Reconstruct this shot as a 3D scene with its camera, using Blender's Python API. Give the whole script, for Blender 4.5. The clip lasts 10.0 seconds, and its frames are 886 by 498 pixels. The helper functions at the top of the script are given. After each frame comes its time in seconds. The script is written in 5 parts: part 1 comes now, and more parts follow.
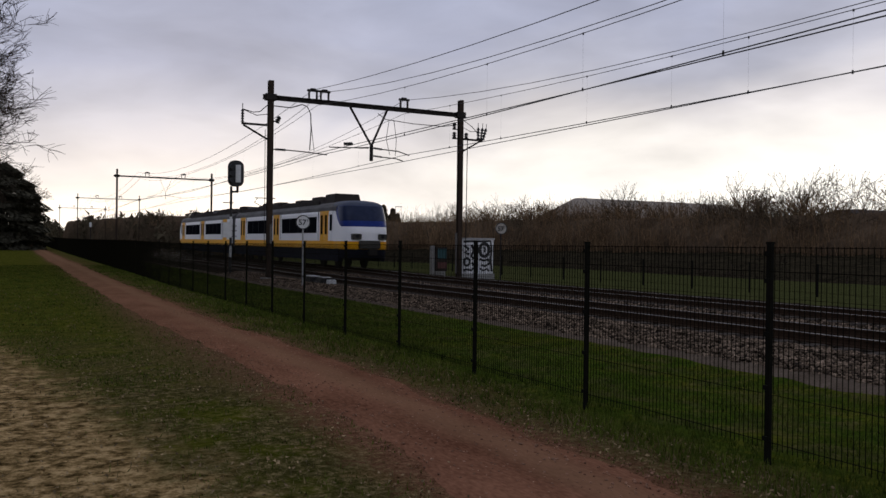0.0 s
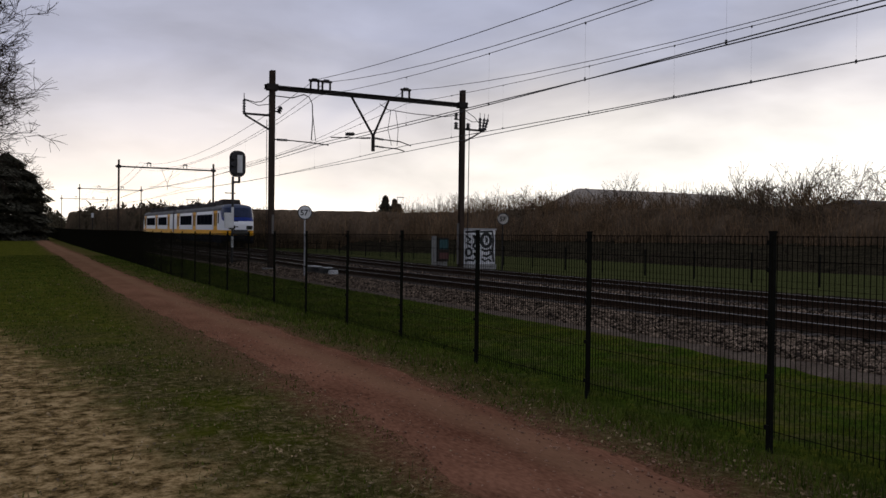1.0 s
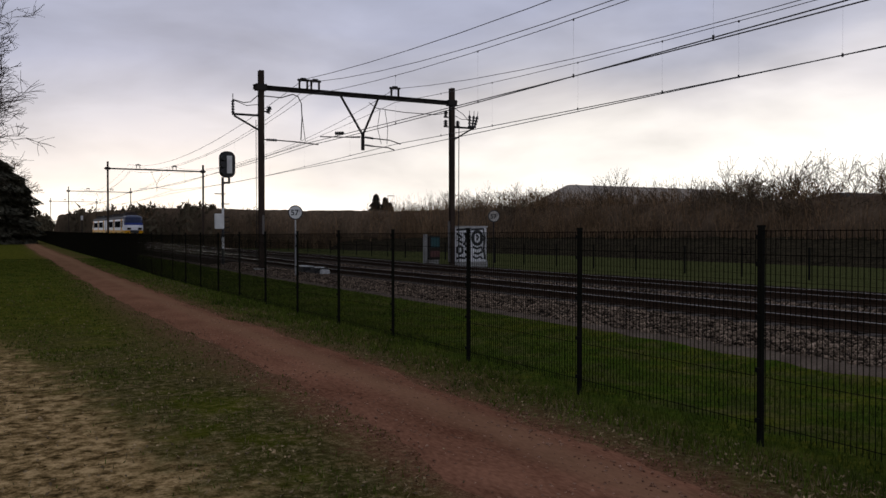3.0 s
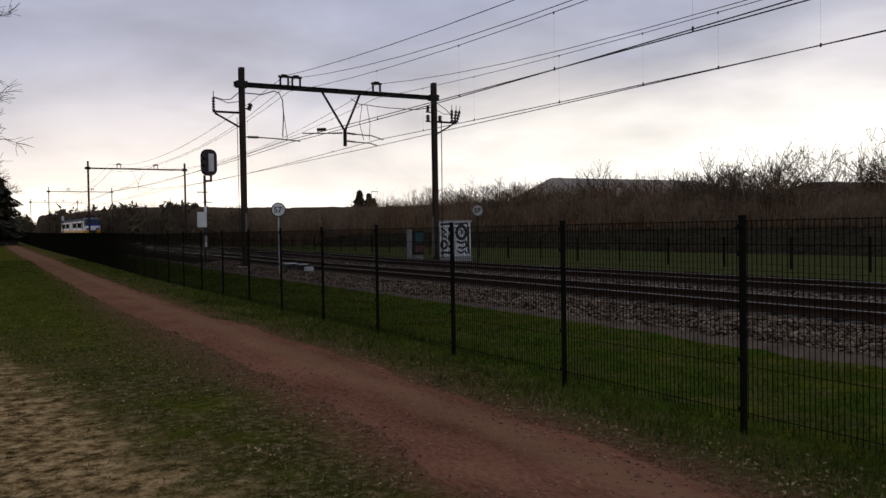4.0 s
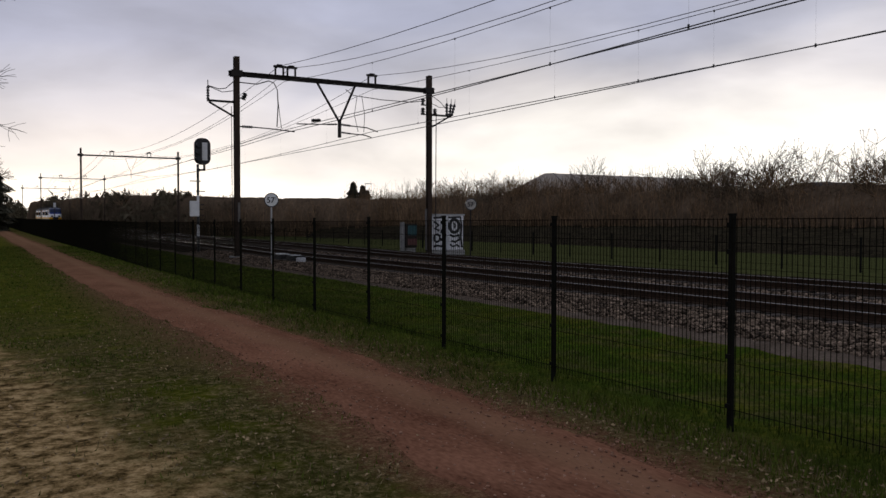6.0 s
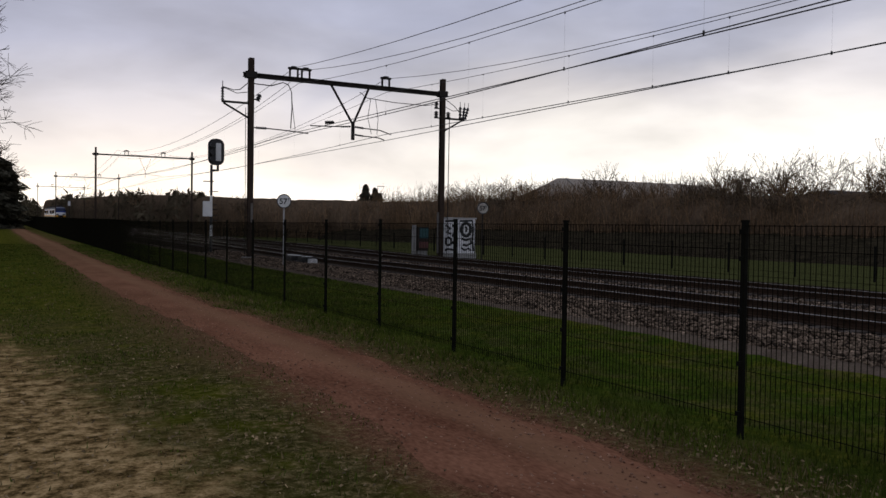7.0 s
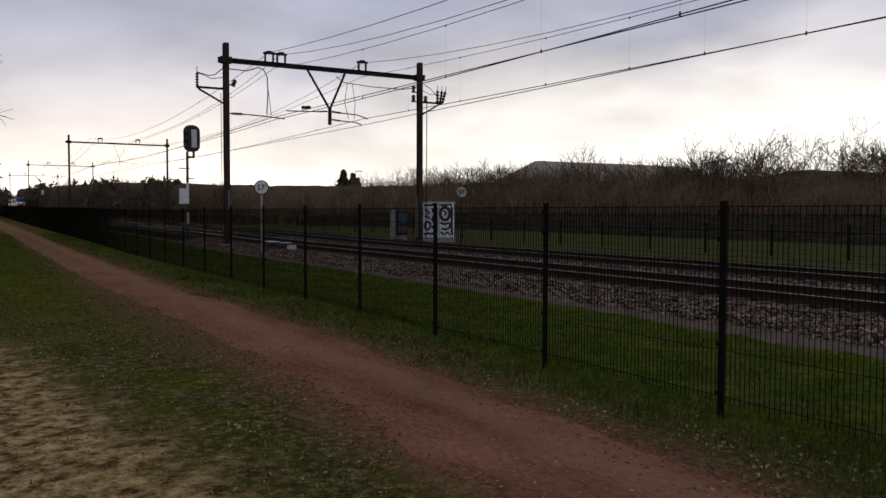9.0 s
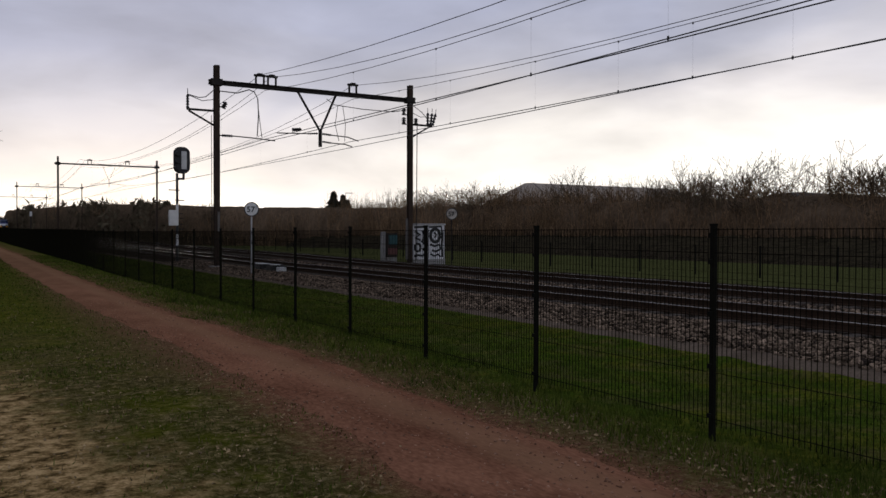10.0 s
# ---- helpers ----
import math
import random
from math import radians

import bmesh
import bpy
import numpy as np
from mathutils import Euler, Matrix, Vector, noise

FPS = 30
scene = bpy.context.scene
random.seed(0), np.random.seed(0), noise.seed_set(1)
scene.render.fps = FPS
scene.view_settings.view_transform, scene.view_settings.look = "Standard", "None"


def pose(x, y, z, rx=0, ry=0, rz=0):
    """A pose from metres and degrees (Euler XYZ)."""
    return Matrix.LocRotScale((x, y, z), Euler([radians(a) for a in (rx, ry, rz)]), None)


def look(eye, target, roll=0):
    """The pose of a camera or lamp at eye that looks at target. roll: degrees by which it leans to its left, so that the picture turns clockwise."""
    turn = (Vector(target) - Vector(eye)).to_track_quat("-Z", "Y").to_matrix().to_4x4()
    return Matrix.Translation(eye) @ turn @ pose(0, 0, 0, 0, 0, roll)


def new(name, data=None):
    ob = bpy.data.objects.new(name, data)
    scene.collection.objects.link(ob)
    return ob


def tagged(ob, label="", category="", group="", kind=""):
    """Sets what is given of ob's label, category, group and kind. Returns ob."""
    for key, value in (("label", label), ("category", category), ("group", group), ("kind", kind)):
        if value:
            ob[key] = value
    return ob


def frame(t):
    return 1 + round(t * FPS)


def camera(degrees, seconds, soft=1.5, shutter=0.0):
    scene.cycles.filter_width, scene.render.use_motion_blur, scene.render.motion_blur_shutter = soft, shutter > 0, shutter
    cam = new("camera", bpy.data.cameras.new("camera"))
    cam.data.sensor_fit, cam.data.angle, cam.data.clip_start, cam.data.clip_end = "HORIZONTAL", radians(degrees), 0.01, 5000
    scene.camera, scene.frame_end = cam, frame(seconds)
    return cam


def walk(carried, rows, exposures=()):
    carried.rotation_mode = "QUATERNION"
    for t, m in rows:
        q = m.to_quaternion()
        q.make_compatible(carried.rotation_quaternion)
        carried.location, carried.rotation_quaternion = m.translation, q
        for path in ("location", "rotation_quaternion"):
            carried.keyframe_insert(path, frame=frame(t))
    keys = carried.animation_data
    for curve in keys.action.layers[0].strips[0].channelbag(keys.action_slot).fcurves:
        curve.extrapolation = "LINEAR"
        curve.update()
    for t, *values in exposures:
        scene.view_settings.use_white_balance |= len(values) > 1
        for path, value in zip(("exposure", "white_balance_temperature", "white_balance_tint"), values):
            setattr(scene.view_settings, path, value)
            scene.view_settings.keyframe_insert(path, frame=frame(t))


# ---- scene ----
cam = camera(55.84, 10.0, soft=1.5)
PATH = [
    (0.0, pose(-0.000, 0.000, 1.700, 89.874, -0.728, -27.315)),
    (0.2, pose(-0.001, -0.001, 1.696, 89.182, -0.632, -26.825)),
    (0.3, pose(-0.002, -0.001, 1.694, 88.948, -0.585, -26.696)),
    (0.5, pose(-0.003, -0.001, 1.690, 89.160, -0.490, -26.724)),
    (0.7, pose(-0.001, 0.001, 1.689, 89.522, -0.586, -26.905)),
    (0.8, pose(-0.001, 0.003, 1.688, 89.487, -0.634, -26.727)),
    (1.0, pose(0.001, 0.006, 1.686, 89.233, -0.730, -27.193)),
    (1.2, pose(0.008, 0.005, 1.688, 89.204, -0.532, -26.610)),
    (1.3, pose(0.011, 0.004, 1.689, 89.072, -0.433, -26.581)),
    (1.5, pose(0.018, 0.003, 1.691, 88.938, -0.235, -27.665)),
    (1.7, pose(0.012, -0.001, 1.692, 88.900, 0.063, -27.588)),
    (1.8, pose(0.008, -0.003, 1.693, 89.036, 0.213, -27.127)),
    (2.0, pose(0.002, -0.007, 1.694, 88.974, 0.511, -26.801)),
    (2.2, pose(-0.001, -0.008, 1.693, 89.077, 0.222, -27.397)),
    (2.3, pose(-0.003, -0.008, 1.693, 89.167, 0.078, -27.983)),
    (2.5, pose(-0.006, -0.010, 1.692, 89.064, -0.211, -27.902)),
    (2.7, pose(-0.003, -0.010, 1.692, 89.003, -0.058, -27.780)),
    (3.8, pose(0.016, -0.009, 1.690, 89.368, 0.781, -28.423)),
    (4.0, pose(0.019, -0.009, 1.690, 88.736, 0.934, -28.865)),
    (4.2, pose(0.015, -0.009, 1.691, 88.157, 0.834, -29.157)),
    (4.3, pose(0.013, -0.009, 1.692, 88.350, 0.785, -29.107)),
    (4.5, pose(0.009, -0.010, 1.693, 88.709, 0.686, -28.407)),
    (4.7, pose(0.013, -0.013, 1.693, 88.472, 0.588, -28.125)),
    (4.8, pose(0.016, -0.015, 1.692, 88.558, 0.539, -28.171)),
    (5.0, pose(0.020, -0.019, 1.692, 88.434, 0.441, -28.288)),
    (5.2, pose(0.021, -0.023, 1.691, 88.659, 0.338, -28.678)),
    (5.3, pose(0.022, -0.024, 1.690, 88.526, 0.287, -28.753)),
    (5.5, pose(0.023, -0.028, 1.689, 88.354, 0.184, -29.215)),
    (5.7, pose(0.023, -0.029, 1.688, 88.280, 0.045, -29.363)),
    (6.8, pose(0.022, -0.035, 1.680, 88.504, -0.720, -28.680)),
    (7.0, pose(0.022, -0.036, 1.679, 88.517, -0.859, -28.519)),
    (7.2, pose(0.021, -0.031, 1.682, 88.083, -0.699, -29.131)),
    (7.3, pose(0.020, -0.028, 1.684, 88.031, -0.619, -29.223)),
    (7.5, pose(0.020, -0.022, 1.687, 87.951, -0.459, -29.759)),
    (7.7, pose(0.020, -0.024, 1.688, 87.722, -0.172, -29.630)),
    (7.8, pose(0.021, -0.025, 1.689, 87.900, -0.028, -29.505)),
    (8.0, pose(0.022, -0.027, 1.690, 88.164, 0.258, -29.129)),
    (8.2, pose(0.027, -0.023, 1.689, 87.423, 0.181, -29.756)),
    (8.3, pose(0.029, -0.021, 1.688, 87.500, 0.142, -30.375)),
    (8.5, pose(0.034, -0.017, 1.687, 87.967, 0.065, -30.354)),
    (8.7, pose(0.027, -0.016, 1.686, 87.615, -0.004, -30.377)),
    (8.8, pose(0.024, -0.015, 1.685, 87.879, -0.038, -30.333)),
    (9.0, pose(0.017, -0.014, 1.683, 87.440, -0.107, -29.982)),
    (9.2, pose(0.017, -0.010, 1.686, 88.157, -0.088, -29.794)),
    (9.3, pose(0.017, -0.008, 1.687, 88.319, -0.078, -30.162)),
    (9.5, pose(0.017, -0.004, 1.689, 88.272, -0.058, -30.719)),
    (9.7, pose(0.015, -0.004, 1.690, 89.252, -0.090, -30.364)),
    (9.8, pose(0.014, -0.005, 1.690, 89.259, -0.107, -30.441)),
    (10.0, pose(0.012, -0.005, 1.690, 88.931, -0.139, -30.667)),
]
walk(cam, PATH)

# ---------------------------------------------------------------- light
SUN_AZ, SUN_EL = 8.0, 9.0      # degrees: right of the track's direction, above the horizon


def make_world():
    w = bpy.data.worlds.new("overcast_evening")
    scene.world = w
    w.use_nodes = True
    nt = w.node_tree
    n, l = nt.nodes, nt.links
    n.clear()
    out = n.new("ShaderNodeOutputWorld")
    sky = n.new("ShaderNodeTexSky")
    sky.sky_type = "NISHITA"
    sky.sun_disc = False
    sky.sun_elevation, sky.sun_rotation = radians(SUN_EL), radians(SUN_AZ)
    b1 = n.new("ShaderNodeBackground")
    b1.inputs["Strength"].default_value = 0.05
    l.new(sky.outputs[0], b1.inputs["Color"])
    tc = n.new("ShaderNodeTexCoord")
    sep = n.new("ShaderNodeSeparateXYZ")
    l.new(tc.outputs["Generated"], sep.inputs[0])
    mp = n.new("ShaderNodeMapping")
    mp.inputs["Scale"].default_value = (1.0, 1.0, 2.9)
    mp.inputs["Rotation"].default_value = (0.10, -0.16, 0.0)
    l.new(tc.outputs["Generated"], mp.inputs[0])
    n1 = n.new("ShaderNodeTexNoise")
    n1.inputs["Scale"].default_value, n1.inputs["Detail"].default_value = 2.3, 4.0
    n1.inputs["Roughness"].default_value, n1.inputs["Distortion"].default_value = 0.5, 0.5
    l.new(mp.outputs[0], n1.inputs["Vector"])
    # elevation, pushed up and down by the cloud layer
    ma = n.new("ShaderNodeMath")
    ma.operation = "MULTIPLY_ADD"
    l.new(n1.outputs["Fac"], ma.inputs[0])
    ma.inputs[1].default_value = 0.20
    # the layer is thicker away from the line, so it hangs lower there
    lean = n.new("ShaderNodeMath")
    lean.operation = "MULTIPLY_ADD"
    l.new(sep.outputs["X"], lean.inputs[0])
    lean.inputs[1].default_value = -0.095
    l.new(sep.outputs["Z"], lean.inputs[2])
    lift = n.new("ShaderNodeMath")
    lift.operation = "ADD"
    l.new(lean.outputs[0], lift.inputs[0])
    lift.inputs[1].default_value = 0.049
    l.new(lift.outputs[0], ma.inputs[2])
    ramp = n.new("ShaderNodeValToRGB")
    cr = ramp.color_ramp
    cr.elements[0].position, cr.elements[0].color = 0.0, (1.34, 1.29, 1.20, 1)
    cr.elements[1].position, cr.elements[1].color = 1.0, (0.36, 0.39, 0.49, 1)
    for p, c in ((0.135, (1.32, 1.26, 1.17, 1)), (0.185, (1.12, 1.055, 1.00, 1)), (0.235, (0.83, 0.785, 0.80, 1)), (0.29, (0.585, 0.585, 0.68, 1)),
                 (0.36, (0.475, 0.495, 0.635, 1)), (0.46, (0.41, 0.445, 0.60, 1))):
        e = cr.elements.new(p)
        e.color = c
    l.new(ma.outputs[0], ramp.inputs[0])
    # broken grey patches higher in the layer
    n2 = n.new("ShaderNodeTexNoise")
    n2.inputs["Scale"].default_value, n2.inputs["Detail"].default_value = 4.6, 5.0
    n2.inputs["Distortion"].default_value = 0.25
    l.new(mp.outputs[0], n2.inputs["Vector"])
    mr = n.new("ShaderNodeMapRange")
    mr.inputs["From Min"].default_value, mr.inputs["From Max"].default_value = 0.32, 0.70
    mr.inputs["To Min"].default_value, mr.inputs["To Max"].default_value = 0.82, 1.16
    l.new(n2.outputs["Fac"], mr.inputs["Value"])
    mx = n.new("ShaderNodeVectorMath")
    mx.operation = "SCALE"
    l.new(ramp.outputs[0], mx.inputs[0])
    l.new(mr.outputs[0], mx.inputs["Scale"])
    b2 = n.new("ShaderNodeBackground")
    b2.inputs["Strength"].default_value = 0.95
    l.new(mx.outputs[0], b2.inputs["Color"])
    cover = n.new("ShaderNodeMixShader")     # nearly closed cloud before the clear sky
    cover.inputs[0].default_value = 0.95
    l.new(b1.outputs[0], cover.inputs[1])
    l.new(b2.outputs[0], cover.inputs[2])
    l.new(cover.outputs[0], out.inputs[0])


make_world()
sun_data = bpy.data.lights.new("sun", "SUN")
sun_data.energy, sun_data.angle, sun_data.color = 0.5, radians(14), (1.0, 0.90, 0.78)
sun = new("sun", sun_data)
sun.matrix_world = look((0, 0, 60), (-math.sin(radians(SUN_AZ)) * 10, -math.cos(radians(SUN_AZ)) * 10,
                                     60 - 10 * math.tan(radians(SUN_EL))))
scene.view_settings.exposure = 0.0


# ---------------------------------------------------------------- materials
def mat(name, c1, c2, rough=0.8, scale=8.0, fine=60.0, bump=0.3, metal=0.0, vary=0.0, stretch=(1, 1, 1), spec=0.35,
        dist=0.02):
    """Two noises mix c1 and c2 and drive a bump; vary: brightness change from piece to piece."""
    m = bpy.data.materials.new(name)
    m.use_nodes = True
    nt = m.node_tree
    n, l = nt.nodes, nt.links
    bs = n["Principled BSDF"]
    bs.inputs["Metallic"].default_value = metal
    bs.inputs["Specular IOR Level"].default_value = spec
    tc = n.new("ShaderNodeTexCoord")
    mp = n.new("ShaderNodeMapping")
    mp.inputs["Scale"].default_value = stretch
    l.new(tc.outputs["Object"], mp.inputs[0])
    a, b = n.new("ShaderNodeTexNoise"), n.new("ShaderNodeTexNoise")
    a.inputs["Scale"].default_value, a.inputs["Detail"].default_value = scale, 4
    b.inputs["Scale"].default_value, b.inputs["Detail"].default_value = fine, 3
    l.new(mp.outputs[0], a.inputs["Vector"])
    l.new(mp.outputs[0], b.inputs["Vector"])
    av = n.new("ShaderNodeMath")
    av.operation = "MULTIPLY_ADD"
    l.new(b.outputs["Fac"], av.inputs[0])
    av.inputs[1].default_value = 0.5
    hf = n.new("ShaderNodeMath")
    hf.operation = "MULTIPLY"
    l.new(a.outputs["Fac"], hf.inputs[0])
    hf.inputs[1].default_value = 0.5
    l.new(hf.outputs[0], av.inputs[2])
    rp = n.new("ShaderNodeValToRGB")
    rp.color_ramp.elements[0].position, rp.color_ramp.elements[1].position = 0.36, 0.64
    rp.color_ramp.elements[0].color, rp.color_ramp.elements[1].color = (*c1, 1), (*c2, 1)
    l.new(av.outputs[0], rp.inputs[0])
    col = rp.outputs[0]
    if vary:
        oi = n.new("ShaderNodeNewGeometry")
        mr = n.new("ShaderNodeMapRange")
        mr.inputs["To Min"].default_value, mr.inputs["To Max"].default_value = 1 - vary, 1 + vary
        l.new(oi.outputs["Random Per Island"], mr.inputs["Value"])
        vm = n.new("ShaderNodeVectorMath")
        vm.operation = "SCALE"
        l.new(col, vm.inputs[0])
        l.new(mr.outputs[0], vm.inputs["Scale"])
        col = vm.outputs[0]
    l.new(col, bs.inputs["Base Color"])
    rr = n.new("ShaderNodeMapRange")
    rr.inputs["To Min"].default_value, rr.inputs["To Max"].default_value = max(0.03, rough - 0.12), min(1, rough + 0.1)
    l.new(b.outputs["Fac"], rr.inputs["Value"])
    l.new(rr.outputs[0], bs.inputs["Roughness"])
    if bump:
        bp = n.new("ShaderNodeBump")
        bp.inputs["Strength"].default_value, bp.inputs["Distance"].default_value = bump, dist
        l.new(av.outputs[0], bp.inputs["Height"])
        l.new(bp.outputs[0], bs.inputs["Normal"])
    return m


M = {}
M["steel_dark"] = mat("weathered_steel", (0.018, 0.016, 0.015), (0.036, 0.030, 0.027), 0.8, 3, 40, 0.2, spec=0.15)
M["pole"] = mat("rusty_pole_paint", (0.020, 0.015, 0.012), (0.055, 0.036, 0.025), 0.8, 2, 30, 0.25, stretch=(1, 1, 0.3), spec=0.15)
M["insulator"] = mat("dark_insulator", (0.018, 0.015, 0.014), (0.035, 0.028, 0.026), 0.35, 8, 60, 0.05)
M["wire"] = mat("oxidised_copper", (0.030, 0.028, 0.028), (0.055, 0.050, 0.048), 0.6, 5, 60, 0)
M["post_green"] = mat("fence_coating", (0.006, 0.006, 0.005), (0.011, 0.011, 0.008), 0.8, 6, 60, 0.05, spec=0.04)
M["mesh_green"] = mat("wire_coating", (0.006, 0.006, 0.004), (0.012, 0.011, 0.007), 0.9, 6, 60, 0, spec=0.0)
M["rail_side"] = mat("rusty_rail", (0.024, 0.015, 0.010), (0.052, 0.032, 0.021), 0.9, 6, 80, 0.2, spec=0.03)
M["rail_top"] = mat("polished_railhead", (0.15, 0.135, 0.125), (0.24, 0.22, 0.20), 0.45, 3, 30, 0.05, metal=1.0)
M["sleeper"] = mat("old_sleeper", (0.040, 0.032, 0.026), (0.110, 0.090, 0.074), 0.95, 5, 50, 0.4, spec=0.05)
M["ballast"] = mat("ballast_bed", (0.012, 0.009, 0.007), (0.050, 0.038, 0.029), 0.95, 4, 22, 1.0, dist=0.05, spec=0.0)
M["stone"] = mat("ballast_stone", (0.036, 0.025, 0.017), (0.270, 0.198, 0.140), 0.95, 3, 30, 0.3, vary=0.88, spec=0.0)
M["cinder"] = mat("cinder_strip", (0.080, 0.059, 0.043), (0.165, 0.126, 0.094), 0.95, 2, 30, 0.6, spec=0.0)
M["white_paint"] = mat("dirty_white_paint", (0.55, 0.55, 0.53), (0.74, 0.74, 0.72), 0.5, 3, 30, 0.05)
M["stained_white"] = mat("stained_white_enamel", (0.20, 0.18, 0.15), (0.48, 0.45, 0.40), 0.6, 5, 20, 0.05)
M["black_paint"] = mat("black_paint", (0.012, 0.012, 0.013), (0.022, 0.022, 0.023), 0.5, 4, 40, 0.05)
M["galv"] = mat("galvanised_steel", (0.28, 0.28, 0.28), (0.40, 0.40, 0.40), 0.5, 4, 40, 0.05, metal=0.6)
M["train_white"] = mat("train_white_paint", (0.86, 0.86, 0.87), (0.90, 0.90, 0.91), 0.35, 0.8, 6, 0.0, spec=0.4)
M["train_yellow"] = mat("train_yellow_paint", (0.76, 0.35, 0.004), (0.88, 0.43, 0.006), 0.4, 1, 6, 0.0, spec=0.3)
M["train_blue"] = mat("train_blue_paint", (0.005, 0.021, 0.155), (0.008, 0.030, 0.21), 0.35, 1, 6, 0.0, spec=0.2)
M["train_skirt"] = mat("train_dirty_blue_skirt", (0.004, 0.005, 0.012), (0.010, 0.011, 0.020), 0.8, 2, 20, 0.1, spec=0.1)
M["train_roof"] = mat("train_roof_grey", (0.085, 0.080, 0.080), (0.17, 0.165, 0.16), 0.85, 1, 15, 0.1, spec=0.15)
M["roof_gear"] = mat("roof_equipment", (0.022, 0.018, 0.016), (0.050, 0.040, 0.034), 0.85, 2, 20, 0.2, spec=0.15)
M["cab_roof"] = mat("cab_roof_blue_grey", (0.040, 0.050, 0.085), (0.065, 0.078, 0.12), 0.6, 1, 10, 0.05)
M["glass_dark"] = mat("tinted_glass", (0.006, 0.006, 0.008), (0.010, 0.011, 0.014), 0.3, 1, 5, 0.0, spec=0.0)
M["screen_glass"] = mat("windscreen_glass", (0.012, 0.019, 0.048), (0.024, 0.034, 0.075), 0.2, 1, 5, 0.0, spec=0.22)
M["lamp_black"] = mat("headlamp_black", (0.010, 0.010, 0.010), (0.020, 0.020, 0.020), 0.25, 5, 30, 0.0)
M["rubber"] = mat("gangway_rubber", (0.015, 0.015, 0.016), (0.03, 0.03, 0.03), 0.8, 5, 30, 0.1)
M["bark"] = mat("bark", (0.035, 0.026, 0.020), (0.080, 0.060, 0.046), 0.9, 4, 40, 0.6)
M["bark_pale"] = mat("pale_bark", (0.11, 0.080, 0.055), (0.22, 0.165, 0.12), 0.9, 4, 40, 0.5)
M["twig"] = mat("winter_twigs", (0.110, 0.070, 0.038), (0.270, 0.175, 0.098), 0.95, 0.4, 6, 0, vary=0.45, spec=0.0)
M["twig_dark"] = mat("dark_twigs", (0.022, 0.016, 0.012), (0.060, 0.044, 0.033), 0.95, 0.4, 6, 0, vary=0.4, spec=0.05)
M["far_twig"] = mat("grey_brown_twigs", (0.062, 0.046, 0.030), (0.150, 0.112, 0.072), 0.95, 0.15, 2, 0, vary=0.35, spec=0.0)
M["twig_warm"] = mat("russet_twigs", (0.11, 0.068, 0.034), (0.25, 0.16, 0.085), 0.95, 0.2, 3, 0, vary=0.4, spec=0.05)
M["bank"] = mat("winter_bank_scrub", (0.066, 0.046, 0.030), (0.150, 0.104, 0.066), 0.95, 0.35, 3.0, 1.0, stretch=(1, 1, 0.35), dist=0.4, spec=0.0)
# near-black brown: the shade at the bank's foot, put into the colour
M["foot_shade"] = mat("shaded_bank_foot", (0.014, 0.012, 0.008), (0.055, 0.044, 0.026), 0.95, 1.2, 7.0, 1.0, dist=0.2, spec=0.0)
M["needle"] = mat("conifer_needles", (0.040, 0.038, 0.028), (0.100, 0.092, 0.062), 0.9, 1, 12, 0, vary=0.4, spec=0.0)
# wood colour lightened to carry the haze of distance
M["wood_far"] = mat("far_winter_wood_hazed", (0.050, 0.042, 0.026), (0.125, 0.102, 0.064), 0.95, 0.15, 1.2, 0, vary=0.3, spec=0.0)
M["hall_roof"] = mat("pale_sheet_roof", (0.26, 0.215, 0.170), (0.37, 0.315, 0.255), 0.95, 0.1, 2, 0.05)
M["hall_wall"] = mat("hall_cladding", (0.14, 0.125, 0.11), (0.22, 0.20, 0.18), 0.7, 0.1, 2, 0.05, stretch=(6, 6, 0.2))
M["dark_roof"] = mat("dark_tile_roof", (0.028, 0.022, 0.020), (0.055, 0.044, 0.038), 0.8, 0.3, 4, 0.2)
M["brickwork"] = mat("brick_wall", (0.13, 0.075, 0.055), (0.21, 0.125, 0.09), 0.85, 0.5, 8, 0.2)
M["leaf"] = mat("fallen_leaves", (0.075, 0.048, 0.022), (0.33, 0.235, 0.125), 0.85, 3, 30, 0, vary=0.6, spec=0.1)
M["blade"] = mat("grass_blades", (0.034, 0.052, 0.006), (0.105, 0.130, 0.020), 0.9, 0.7, 6, 0, vary=0.45, spec=0.05)
M["straw"] = mat("dry_blades", (0.10, 0.080, 0.035), (0.24, 0.18, 0.085), 0.9, 0.7, 6, 0, vary=0.4, spec=0.05)
M["path"] = mat("red_crushed_gravel", (0.126, 0.053, 0.030), (0.280, 0.130, 0.076), 1.0, 1.6, 38, 0.6, dist=0.015, stretch=(1, 0.35, 1), spec=0.0)
M["pebble"] = mat("red_pebbles", (0.16, 0.075, 0.045), (0.34, 0.20, 0.13), 0.95, 3, 30, 0, vary=0.4, spec=0.0)
M["cabinet_paint"] = mat("scrawled_grey_white_paint", (0.52, 0.52, 0.53), (0.84, 0.84, 0.84), 0.6, 3.5, 14, 0.05)
M["concrete"] = mat("grey_concrete", (0.22, 0.21, 0.195), (0.34, 0.33, 0.31), 0.85, 3, 40, 0.2)
M["worn_grey"] = mat("worn_grey_cover", (0.09, 0.08, 0.07), (0.17, 0.155, 0.14), 0.85, 3, 30, 0.1)
M["teal"] = mat("teal_paint", (0.020, 0.070, 0.075), (0.035, 0.10, 0.105), 0.7, 3, 30, 0.05)
M["dull_red"] = mat("dull_red_paint", (0.09, 0.035, 0.03), (0.14, 0.055, 0.048), 0.7, 3, 30, 0.05)


